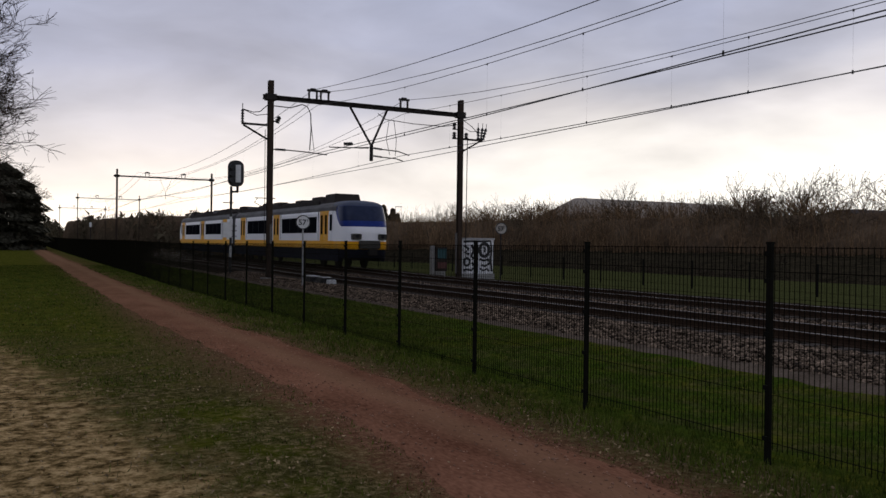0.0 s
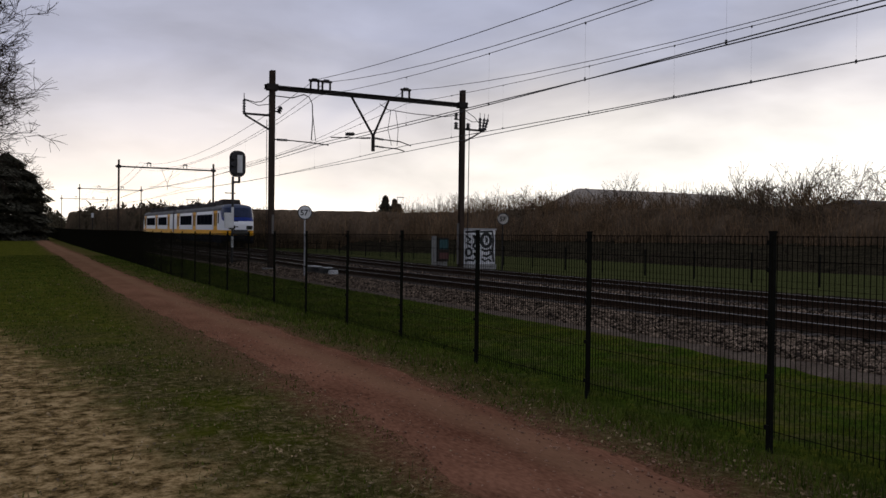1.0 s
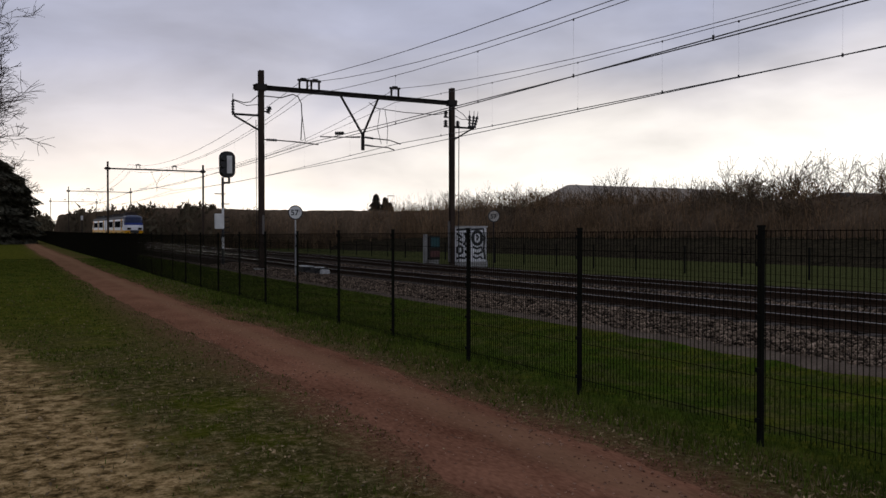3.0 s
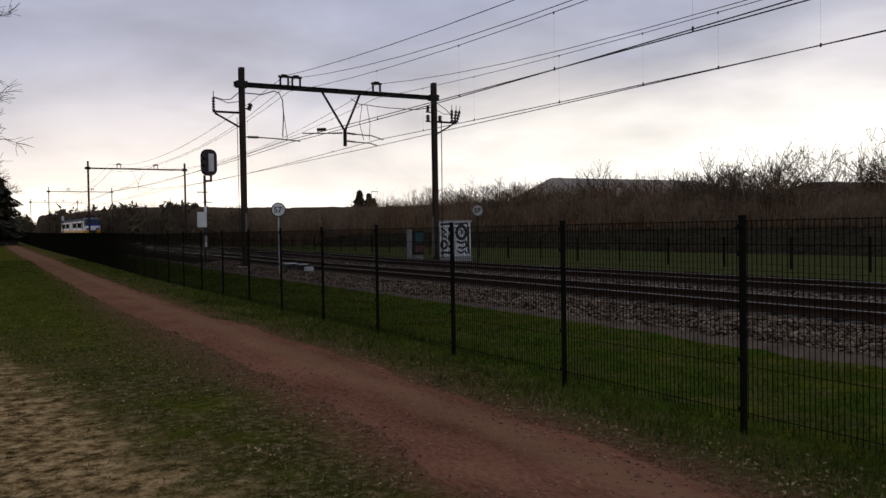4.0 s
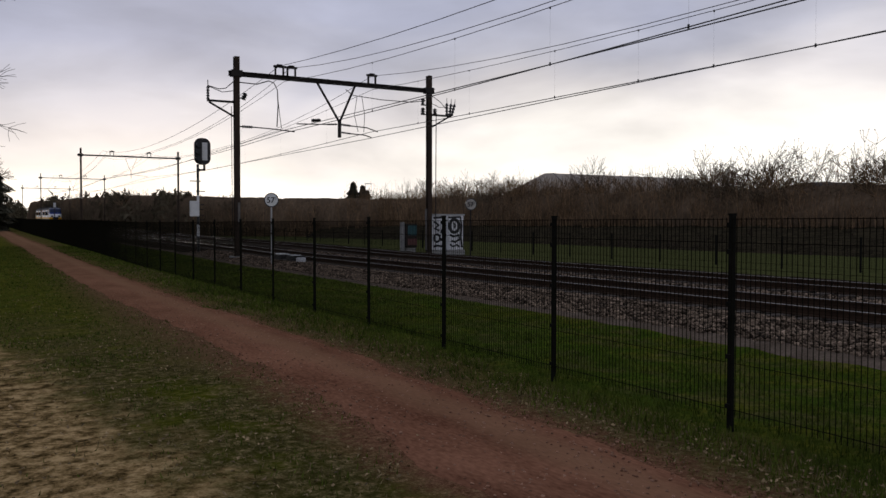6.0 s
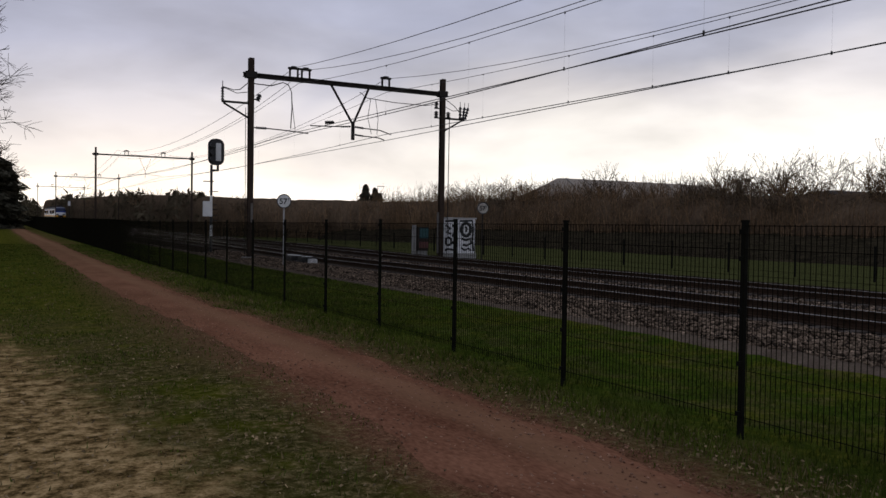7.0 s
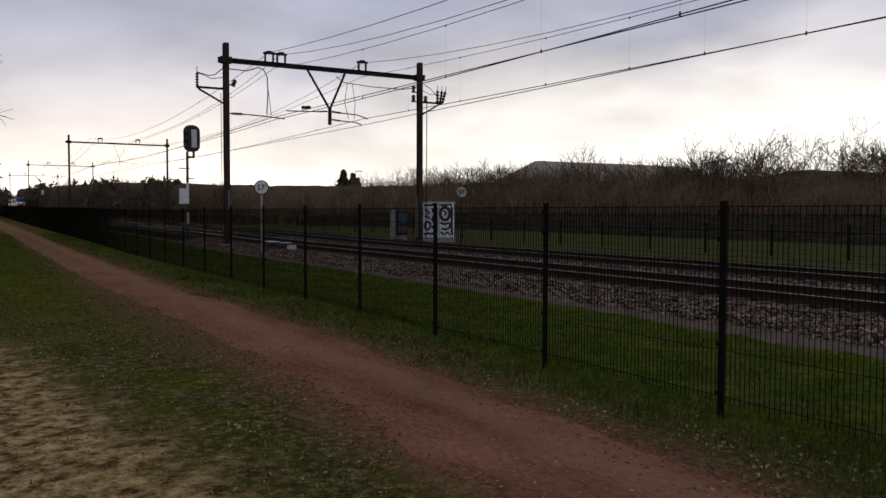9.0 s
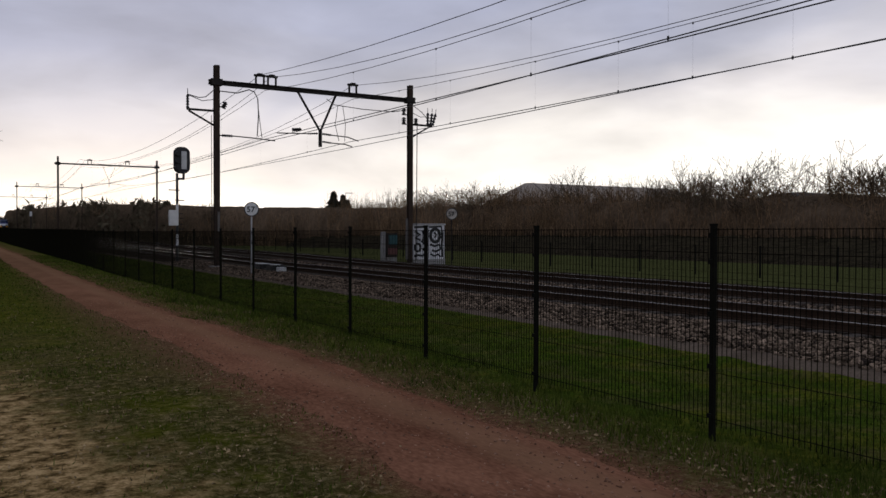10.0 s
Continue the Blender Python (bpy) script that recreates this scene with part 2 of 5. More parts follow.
def ground_material():
    m = bpy.data.materials.new("field_ground")
    m.use_nodes = True
    nt = m.node_tree
    n, l = nt.nodes, nt.links
    bs = n["Principled BSDF"]
    bs.inputs["Specular IOR Level"].default_value = 0.0
    bs.inputs["Roughness"].default_value = 1.0
    tc = n.new("ShaderNodeTexCoord")
    sep = n.new("ShaderNodeSeparateXYZ")
    l.new(tc.outputs["Object"], sep.inputs[0])

    def noi(scale, detail=4, rough=0.55):
        t = n.new("ShaderNodeTexNoise")
        t.inputs["Scale"].default_value, t.inputs["Detail"].default_value = scale, detail
        t.inputs["Roughness"].default_value = rough
        l.new(tc.outputs["Object"], t.inputs["Vector"])
        return t.outputs["Fac"]

    def math2(op, a, b, c=None):
        t = n.new("ShaderNodeMath")
        t.operation = op
        for k, v in enumerate((a, b, c)):
            if v is None:
                continue
            if isinstance(v, (int, float)):
                t.inputs[k].default_value = v
            else:
                l.new(v, t.inputs[k])
        return t.outputs[0]

    def rng(v, a, b, c=0.0, d=1.0):
        t = n.new("ShaderNodeMapRange")
        t.interpolation_type = "SMOOTHSTEP"
        for k, q in zip(("From Min", "From Max", "To Min", "To Max"), (a, b, c, d)):
            t.inputs[k].default_value = q
        l.new(v, t.inputs["Value"])
        return t.outputs[0]

    def ramp(v, stops):
        t = n.new("ShaderNodeValToRGB")
        e = t.color_ramp.elements
        e[0].position, e[0].color = stops[0][0], (*stops[0][1], 1)
        e[1].position, e[1].color = stops[-1][0], (*stops[-1][1], 1)
        for p, c in stops[1:-1]:
            q = e.new(p)
            q.color = (*c, 1)
        l.new(v, t.inputs[0])
        return t.outputs[0]

    def mix(f, a, b):
        t = n.new("ShaderNodeMix")
        t.data_type = "RGBA"
        l.new(f, t.inputs["Factor"])
        l.new(a, t.inputs[6])
        l.new(b, t.inputs[7])
        return t.outputs[2]

    big, mid, fine, tiny = noi(0.35), noi(2.2, 6, 0.7), noi(13, 6, 0.7), noi(48, 4, 0.7)
    g1 = math2("MULTIPLY_ADD", fine, 0.55, math2("MULTIPLY", mid, 0.45))
    grass = ramp(g1, ((0.30, (0.013, 0.018, 0.003)), (0.46, (0.050, 0.056, 0.006)), (0.54, (0.086, 0.087, 0.010)), (0.66, (0.150, 0.137, 0.022))))
    lush = ramp(g1, ((0.30, (0.012, 0.024, 0.003)), (0.47, (0.042, 0.072, 0.007)), (0.55, (0.066, 0.100, 0.010)), (0.68, (0.120, 0.148, 0.020))))
    dull = ramp(g1, ((0.32, (0.018, 0.022, 0.008)), (0.50, (0.060, 0.065, 0.022)), (0.68, (0.122, 0.118, 0.046))))
    lush = mix(rng(math2("MULTIPLY_ADD", mid, 0.6, math2("MULTIPLY", big, 0.4)), 0.44, 0.58, 0.0, 0.85), lush, grass)
    thatch = ramp(g1, ((0.32, (0.030, 0.024, 0.010)), (0.50, (0.090, 0.074, 0.030)), (0.68, (0.165, 0.135, 0.060))))
    lush = mix(rng(math2("MULTIPLY_ADD", noi(1.4, 5, 0.65), 0.8, math2("MULTIPLY", fine, 0.2)), 0.47, 0.62, 0.0, 0.6), lush, thatch)
    grass = mix(rng(sep.outputs["X"], 4.9, 5.9), grass, lush)
    grass = mix(rng(sep.outputs["X"], 19.0, 22.0), grass, dull)
    litter = ramp(math2("MULTIPLY_ADD", tiny, 0.4, math2("MULTIPLY", fine, 0.6)),
                  ((0.39, (0.017, 0.014, 0.005)), (0.47, (0.053, 0.042, 0.016)), (0.53, (0.105, 0.078, 0.035)), (0.62, (0.30, 0.220, 0.118))))
    coarse = noi(5.0, 5, 0.62)
    sand = ramp(math2("MULTIPLY_ADD", tiny, 0.16, math2("MULTIPLY_ADD", coarse, 0.44, math2("MULTIPLY", fine, 0.40))),
                ((0.40, (0.035, 0.023, 0.009)), (0.455, (0.120, 0.077, 0.030)), (0.505, (0.265, 0.173, 0.074)), (0.58, (0.52, 0.355, 0.17))))
    # sandy bare patch beside the lawn: its edge leans away with distance and is ragged
    edge = math2("MULTIPLY_ADD", sep.outputs["Y"], 0.145, sep.outputs["X"])
    edge = math2("MULTIPLY_ADD", math2("SUBTRACT", mid, 0.5), 2.4, edge)
    edge = math2("MULTIPLY_ADD", math2("SUBTRACT", fine, 0.5), 1.3, edge)
    sandf = rng(edge, 1.65, 2.5, 1.0, 0.0)
    # worn strip with leaf litter between sand and path
    lit = math2("MULTIPLY_ADD", math2("SUBTRACT", mid, 0.5), 3.2, math2("MULTIPLY_ADD", sep.outputs["Y"], 0.105, sep.outputs["X"]))
    litl = rng(lit, 0.5, 2.1)
    lity = rng(math2("MULTIPLY_ADD", big, 8.0, sep.outputs["Y"]), 13.0, 25.0, 1.0, 0.16)
    litr = rng(math2("MULTIPLY_ADD", math2("SUBTRACT", fine, 0.5), 1.4, sep.outputs["X"]), 4.7, 5.35, 1.0, 0.05)
    patch = rng(math2("MULTIPLY_ADD", noi(0.9, 5, 0.65), 0.7, math2("MULTIPLY", fine, 0.3)), 0.38, 0.51, 0.12, 1.0)
    litf = math2("MULTIPLY", math2("MULTIPLY", litl, litr), math2("MULTIPLY", lity, patch))
    litf = math2("MULTIPLY", litf, 0.72)
    c = mix(litf, grass, litter)
    c = mix(sandf, c, sand)
    # red grit kicked off the path on to its verges
    off = math2("SUBTRACT", math2("ABSOLUTE", math2("SUBTRACT", sep.outputs["X"], 3.46), 0.0), 0.78)
    off = math2("MULTIPLY_ADD", math2("SUBTRACT", fine, 0.5), 1.5, math2("MULTIPLY_ADD", math2("SUBTRACT", mid, 0.5), 0.9, off))
    grit = ramp(math2("MULTIPLY_ADD", tiny, 0.5, math2("MULTIPLY", fine, 0.5)), ((0.38, (0.070, 0.034, 0.015)), (0.50, (0.168, 0.080, 0.046)), (0.62, (0.29, 0.152, 0.088))))
    c = mix(rng(off, -0.10, 0.40, 0.95, 0.0), c, grit)
    earth = ramp(math2("MULTIPLY_ADD", tiny, 0.4, math2("MULTIPLY", fine, 0.6)), ((0.36, (0.055, 0.034, 0.015)), (0.50, (0.112, 0.071, 0.034)), (0.64, (0.18, 0.120, 0.064))))
    # thin dull verge between the path and the fence
    verge = math2("MULTIPLY", rng(sep.outputs["X"], 4.1, 4.5, 0.0, 0.5), rng(sep.outputs["X"], 5.3, 5.9, 1.0, 0.0))
    c = mix(math2("MULTIPLY", verge, rng(mid, 0.35, 0.55, 0.4, 1.0)), c, earth)
    # trampled brown earth and litter beside the path farther on
    worn = math2("MULTIPLY_ADD", math2("SUBTRACT", mid, 0.5), 1.6, math2("MULTIPLY_ADD", math2("SUBTRACT", fine, 0.5), 1.2, sep.outputs["X"]))
    wornf = math2("MULTIPLY", rng(worn, 1.5, 2.6, 0.0, 0.62), rng(sep.outputs["X"], 3.2, 3.6, 1.0, 0.0))
    c = mix(math2("MULTIPLY", wornf, math2("MULTIPLY", rng(sep.outputs["Y"], 8.5, 11.0, 0.0, 1.0), rng(sep.outputs["Y"], 24.0, 40.0, 1.0, 0.3))), c, earth)
    # thinner scatter of it over the trodden strip towards the sand
    strip = math2("MULTIPLY_ADD", math2("SUBTRACT", mid, 0.5), 2.2, math2("MULTIPLY_ADD", math2("SUBTRACT", fine, 0.5), 1.8, sep.outputs["X"]))
    thin = math2("MULTIPLY", rng(strip, 2.1, 2.9, 0.0, 0.42), rng(sep.outputs["X"], 3.2, 3.6, 1.0, 0.0))
    c = mix(math2("MULTIPLY", thin, rng(sep.outputs["Y"], 5.0, 9.5, 1.0, 0.12)), c, grit)
    l.new(c, bs.inputs["Base Color"])
    bp = n.new("ShaderNodeBump")
    bp.inputs["Strength"].default_value, bp.inputs["Distance"].default_value = 0.7, 0.04
    l.new(math2("MULTIPLY_ADD", tiny, 0.3, fine), bp.inputs["Height"])
    l.new(bp.outputs[0], bs.inputs["Normal"])
    return m


M["ground"] = ground_material()


def earthy_path(m):
    """Far along, bare brown earth shows through the red gravel in broken patches."""
    nt = m.node_tree
    n, l = nt.nodes, nt.links
    bs = n["Principled BSDF"]
    red = bs.inputs["Base Color"].links[0].from_socket
    tc, sep = n.new("ShaderNodeTexCoord"), n.new("ShaderNodeSeparateXYZ")
    l.new(tc.outputs["Object"], sep.inputs[0])
    t = n.new("ShaderNodeTexNoise")
    t.inputs["Scale"].default_value, t.inputs["Detail"].default_value = 1.1, 6
    l.new(tc.outputs["Object"], t.inputs["Vector"])
    y = n.new("ShaderNodeMath")
    y.operation = "MULTIPLY_ADD"
    l.new(t.outputs["Fac"], y.inputs[0])
    y.inputs[1].default_value = 26.0
    l.new(sep.outputs["Y"], y.inputs[2])
    f = n.new("ShaderNodeMapRange")
    f.inputs["From Min"].default_value, f.inputs["From Max"].default_value = 20.0, 60.0
    f.inputs["To Max"].default_value = 0.55
    l.new(y.outputs[0], f.inputs["Value"])
    mx = n.new("ShaderNodeMix")
    mx.data_type = "RGBA"
    l.new(f.outputs[0], mx.inputs["Factor"])
    l.new(red, mx.inputs[6])
    mx.inputs[7].default_value = (0.200, 0.118, 0.062, 1)
    # smooth trodden lane, paler and browner than the loose red grit beside it
    lane = n.new("ShaderNodeMath")
    lane.operation = "MULTIPLY_ADD"
    l.new(t.outputs["Fac"], lane.inputs[0])
    lane.inputs[1].default_value = 0.35
    l.new(sep.outputs["X"], lane.inputs[2])
    away = n.new("ShaderNodeMath")
    away.operation = "SUBTRACT"
    l.new(lane.outputs[0], away.inputs[0])
    away.inputs[1].default_value = 3.84
    dist = n.new("ShaderNodeMath")
    dist.operation = "ABSOLUTE"
    l.new(away.outputs[0], dist.inputs[0])
    lf = n.new("ShaderNodeMapRange")
    lf.interpolation_type = "SMOOTHSTEP"
    for k, q in zip(("From Min", "From Max", "To Min", "To Max"), (0.06, 0.36, 0.55, 0.0)):
        lf.inputs[k].default_value = q
    l.new(dist.outputs[0], lf.inputs["Value"])
    ln = n.new("ShaderNodeMix")
    ln.data_type = "RGBA"
    l.new(lf.outputs[0], ln.inputs["Factor"])
    l.new(mx.outputs[2], ln.inputs[6])
    ln.inputs[7].default_value = (0.245, 0.134, 0.074, 1)
    l.new(ln.outputs[2], bs.inputs["Base Color"])


earthy_path(M["path"])


# ---------------------------------------------------------------- mesh tools
class Shape:
    """Collects boxes, tubes and sheets into one mesh."""

    def __init__(self):
        self.v, self.f = [], []

    def quad_box(self, corners):
        k = len(self.v)
        self.v += [tuple(c) for c in corners]
        self.f += [tuple(k + i for i in q) for q in ((0, 3, 2, 1), (4, 5, 6, 7), (0, 1, 5, 4), (1, 2, 6, 5), (2, 3, 7, 6), (3, 0, 4, 7))]
        return self

    def box(self, x0, x1, y0, y1, z0, z1, m=None):
        c = [Vector(p) for p in ((x0, y0, z0), (x1, y0, z0), (x1, y1, z0), (x0, y1, z0), (x0, y0, z1), (x1, y0, z1), (x1, y1, z1), (x0, y1, z1))]
        return self.quad_box([m @ p for p in c] if m else c)

    def tube(self, a, b, r0, r1=None, sides=6, caps=True):
        a, b = Vector(a), Vector(b)
        r1 = r0 if r1 is None else r1
        d = (b - a).normalized()
        u = d.orthogonal().normalized()
        w = d.cross(u)
        k = len(self.v)
        for p, r in ((a, r0), (b, r1)):
            for i in range(sides):
                an = 2 * math.pi * i / sides
                self.v.append(tuple(p + (u * math.cos(an) + w * math.sin(an)) * r))
        for i in range(sides):
            j = (i + 1) % sides
            self.f.append((k + i, k + j, k + sides + j, k + sides + i))
        if caps:
            self.f += [tuple(k + i for i in reversed(range(sides))), tuple(k + sides + i for i in range(sides))]
        return self

    def line(self, pts, r, sides=5):
        pts = [Vector(p) for p in pts]
        rings = []
        for i, p in enumerate(pts):
            d = (pts[min(i + 1, len(pts) - 1)] - pts[max(i - 1, 0)]).normalized()
            u = d.cross(Vector((0, 0, 1)) if abs(d.z) < 0.9 else Vector((0, 1, 0))).normalized()
            w = d.cross(u)
            rings.append([p + (u * math.cos(6.2832 * k / sides) + w * math.sin(6.2832 * k / sides)) * r for k in range(sides)])
        return self.loft(rings)

    def loft(self, rings, close=True, caps=True):
        k, m = len(self.v), len(rings[0])
        for ring in rings:
            self.v += [tuple(p) for p in ring]
        for i in range(len(rings) - 1):
            for j in range(m if close else m - 1):
                q = (j + 1) % m
                self.f.append((k + i * m + j, k + i * m + q, k + (i + 1) * m + q, k + (i + 1) * m + j))
        if caps and close:
            self.f += [tuple(k + j for j in reversed(range(m))), tuple(k + (len(rings) - 1) * m + j for j in range(m))]
        return self

    def prism(self, outline, y0, y1):
        """An outline of (x, z) pushed along y."""
        return self.loft([[(x, y0, z) for x, z in outline], [(x, y1, z) for x, z in outline]])

    def mesh(self, name, material, smooth=False, bevel=0.0):
        me = bpy.data.meshes.new(name)
        me.from_pydata(self.v, [], self.f)
        bm = bmesh.new()
        bm.from_mesh(me)
        bmesh.ops.recalc_face_normals(bm, faces=bm.faces)
        if bevel:
            es = [e for e in bm.edges if len(e.link_faces) == 2 and e.calc_face_angle() > 0.6]
            bmesh.ops.bevel(bm, geom=es, offset=bevel, segments=2, affect="EDGES", clamp_overlap=True)
        bm.to_mesh(me)
        bm.free()
        if smooth:
            for p in me.polygons:
                p.use_smooth = True
        me.materials.append(material)
        return me


def part(name, shape, material, parent, label="", smooth=False, bevel=0.0):
    me = shape if isinstance(shape, bpy.types.Mesh) else shape.mesh(name, material, smooth, bevel)
    ob = new(name, me)
    ob.parent = parent
    return tagged(ob, label)


def thing(name, label, category, group="", kind="", m=None):
    ob = tagged(new(name), label, category, group, kind)
    if m is not None:
        ob.matrix_basis = m
    return ob


def solo(name, shape, material, label, category, group="", kind="", smooth=False, bevel=0.0):
    return tagged(new(name, shape.mesh(name, material, smooth, bevel)), label, category, group, kind)


def big_mesh(name, verts, faces, material):
    """A large mesh from arrays."""
    me = bpy.data.meshes.new(name)
    verts, faces = np.asarray(verts, float), np.asarray(faces, int)
    k = faces.shape[1]
    me.vertices.add(len(verts))
    me.vertices.foreach_set("co", verts.ravel())
    me.loops.add(faces.size)
    me.loops.foreach_set("vertex_index", faces.ravel())
    me.polygons.add(len(faces))
    me.polygons.foreach_set("loop_start", np.arange(0, faces.size, k))
    me.update(calc_edges=True)
    me.validate()
    me.materials.append(material)
    return me


# ---------------------------------------------------------------- the land
FENCE_X, POST_Y, BAY = 5.695, 5.003, 2.52
NEAR_X, FAR_X, RAIL_Z, GAUGE = 12.75, 17.24, 0.33, 1.435


# the line climbs gently away from the gantry: (distance, height)
CLIMB = ((-3000, 0), (35, 0), (48, 0.12), (71, 0.22), (100, 0.38), (130, 0.62), (160, 0.86), (190, 1.04), (310, 1.95), (360, 2.2), (3000, 2.4))


def rise(y):
    for (a, za), (b, zb) in zip(CLIMB, CLIMB[1:]):
        if a <= y <= b:
            return za + (zb - za) * (y - a) / (b - a)
    return 0.0


def ground_z(x, y):
    z = 0.03 * math.sin(0.31 * x + 1) * math.sin(0.23 * y) + 0.018 * math.sin(1.7 * x) * math.sin(1.3 * y + 0.5)
    fade = 1.0 if abs(x) < 60 and abs(y) < 120 else 0.0
    z *= fade
    if x > 4.6:
        z -= 0.11 * min(1, (x - 4.6) / 0.9) * (1 if y < 7 else max(0.0, 1 - (y - 7) / 6))
    if x > 9.0:
        z *= max(0.0, 1 - (x - 9.0) * 2)
    if x > 20.5:
        z += 0.06 * min(1, (x - 20.5) / 2)
    return z + rise(y) * min(1.0, max(0.0, (27.0 - x) / 6.0))


def build_ground():
    def axis(stops):
        out = []
        for a, b, s in stops:
            out += list(np.arange(a, b, s))
        return out + [stops[-1][1]]
    xs = axis(((-2500, -200, 460), (-200, -40, 20), (-40, -6, 2), (-6, 9.5, 0.25), (9.5, 30, 0.9), (30, 200, 10), (200, 2500, 460)))
    ys = axis(((-2500, -200, 460), (-200, -20, 20), (-20, 2, 1.5), (2, 24, 0.25), (24, 60, 1.2), (60, 360, 2.5), (360, 3000, 330)))
    v = [(x, y, ground_z(x, y)) for y in ys for x in xs]
    k = len(xs)
    f = [(j * k + i, j * k + i + 1, (j + 1) * k + i + 1, (j + 1) * k + i) for j in range(len(ys) - 1) for i in range(k - 1)]
    me = big_mesh("ground", v, f, M["ground"])
    for p in me.polygons:
        p.use_smooth = True
    tagged(new("ground", me), "flat winter grassland with sandy bare patch and leaf litter", "ground", kind="structure")


PATH_LEFT = ((-8, 2.55), (5, 2.66), (7, 2.86), (14, 2.86), (17, 2.78), (21, 2.70), (28, 2.62), (45, 2.62), (330, 2.7))
PATH_RIGHT = ((-8, 4.15), (6, 4.17), (9, 4.27), (14, 4.33), (18, 4.14), (35, 4.16), (330, 4.25))


def path_edge(y, side):
    base = float(np.interp(y, *zip(*(PATH_LEFT if side < 0 else PATH_RIGHT))))
    return base + noise.noise(Vector((y * 0.9, side * 7, 0))) * 0.12 + noise.noise(Vector((y * 4.5, side * 3, 5))) * 0.06


def build_path():
    ys = list(np.arange(-8, 30, 0.14)) + list(np.arange(30, 330, 2.5))
    v, f, n = [], [], 9
    for y in ys:
        a, b = path_edge(y, -1), path_edge(y, 1)
        for i in range(n):
            u = i / (n - 1)
            x = a + (b - a) * u
            crown = 0.035 * (1 - (2 * u - 1) ** 2)
            z = ground_z(x, y) + (0.006 if 0 < i < n - 1 else -0.012) + crown
            v.append((x, y, z))
    f = [(j * n + i, j * n + i + 1, (j + 1) * n + i + 1, (j + 1) * n + i) for j in range(len(ys) - 1) for i in range(n - 1)]
    me = big_mesh("path", v, f, M["path"])
    for p in me.polygons:
        p.use_smooth = True
    tagged(new("path", me), "straight footpath of red crushed gravel", "path", kind="structure")


BED = ((9.30, -0.06), (9.45, 0.012), (9.70, 0.03), (9.80, 0.05), (10.95, 0.17), (11.35, 0.16), (11.6, 0.135), (14.0, 0.135), (15.0, 0.15), (16.0, 0.135), (18.5, 0.14), (18.8, 0.24), (19.4, 0.26), (20.1, 0.08), (20.4, -0.03))


def bed_z(x):
    for (a, za), (b, zb) in zip(BED, BED[1:]):
        if a <= x <= b:
            return za + (zb - za) * (x - a) / (b - a)
    return 0.0


def build_trackbed():
    ys = list(np.arange(-30, 60, 0.5)) + list(np.arange(60, 400, 4)) + list(np.arange(400, 900, 20))
    rng = np.random.default_rng(3)
    for name, lo, hi, key, label in (("cinder_strip", 9.30, 9.80, "cinder", "narrow grey cinder strip along the ballast"),
                                     ("ballast_bed", 9.80, 20.4, "ballast", "dark grey ballast bed under two railway tracks")):
        xs = list(np.arange(lo, hi - 0.05, 0.16)) + [hi]
        v = []
        for y in ys:
            for i, x in enumerate(xs):
                j = 0.0 if i in (0, len(xs) - 1) else rng.uniform(-0.02, 0.02)
                wob = 0.10 * noise.noise(Vector((y * 0.6, 2, 1))) if (i == 0 and lo < 10) else 0
                v.append((x + wob, y, bed_z(x) + j + rise(y)))
        k = len(xs)
        f = [(j * k + i, j * k + i + 1, (j + 1) * k + i + 1, (j + 1) * k + i) for j in range(len(ys) - 1) for i in range(k - 1)]
        tagged(new(name, big_mesh(name, v, f, M[key])), label, "trackbed", kind="structure")


def scatter_stones(name, n, xr, yr, size, zfun, material, label, category, seed, power=1.0):
    """Many small angular stones in one mesh, thinning out with distance."""
    r = np.random.default_rng(seed)
    cube = np.array([(-1, -1, -.7), (1, -1, -.7), (1, 1, -.7), (-1, 1, -.7), (-.8, -.8, .7), (.8, -.8, .7), (.8, .8, .7), (-.8, .8, .7)])
    quads = np.array([(0, 3, 2, 1), (4, 5, 6, 7), (0, 1, 5, 4), (1, 2, 6, 5), (2, 3, 7, 6), (3, 0, 4, 7)])
    x = r.uniform(xr[0], xr[1], n)
    y = yr[0] + (yr[1] - yr[0]) * r.random(n) ** power
    z = np.array([zfun(a, b) for a, b in zip(x, y)])
    s = r.uniform(size[0], size[1], n)
    pts = cube[None] * (1 + r.uniform(-0.35, 0.35, (n, 8, 3))) * s[:, None, None] * r.uniform(0.7, 1.2, (n, 1, 3))
    a, b = r.uniform(0, 6.28, n), r.uniform(-0.7, 0.7, n)
    ca, sa, cb, sb = np.cos(a), np.sin(a), np.cos(b), np.sin(b)
    X, Y, Z = pts[..., 0], pts[..., 1], pts[..., 2]
    Y, Z = Y * cb[:, None] - Z * sb[:, None], Y * sb[:, None] + Z * cb[:, None]
    X, Y = X * ca[:, None] - Y * sa[:, None], X * sa[:, None] + Y * ca[:, None]
    v = np.stack([X + x[:, None], Y + y[:, None], Z + (z + s * 0.3)[:, None]], -1).reshape(-1, 3)
    f = (quads[None] + (np.arange(n) * 8)[:, None, None]).reshape(-1, 4)
    return tagged(new(name, big_mesh(name, v, f, material)), label, category, kind="stuff")


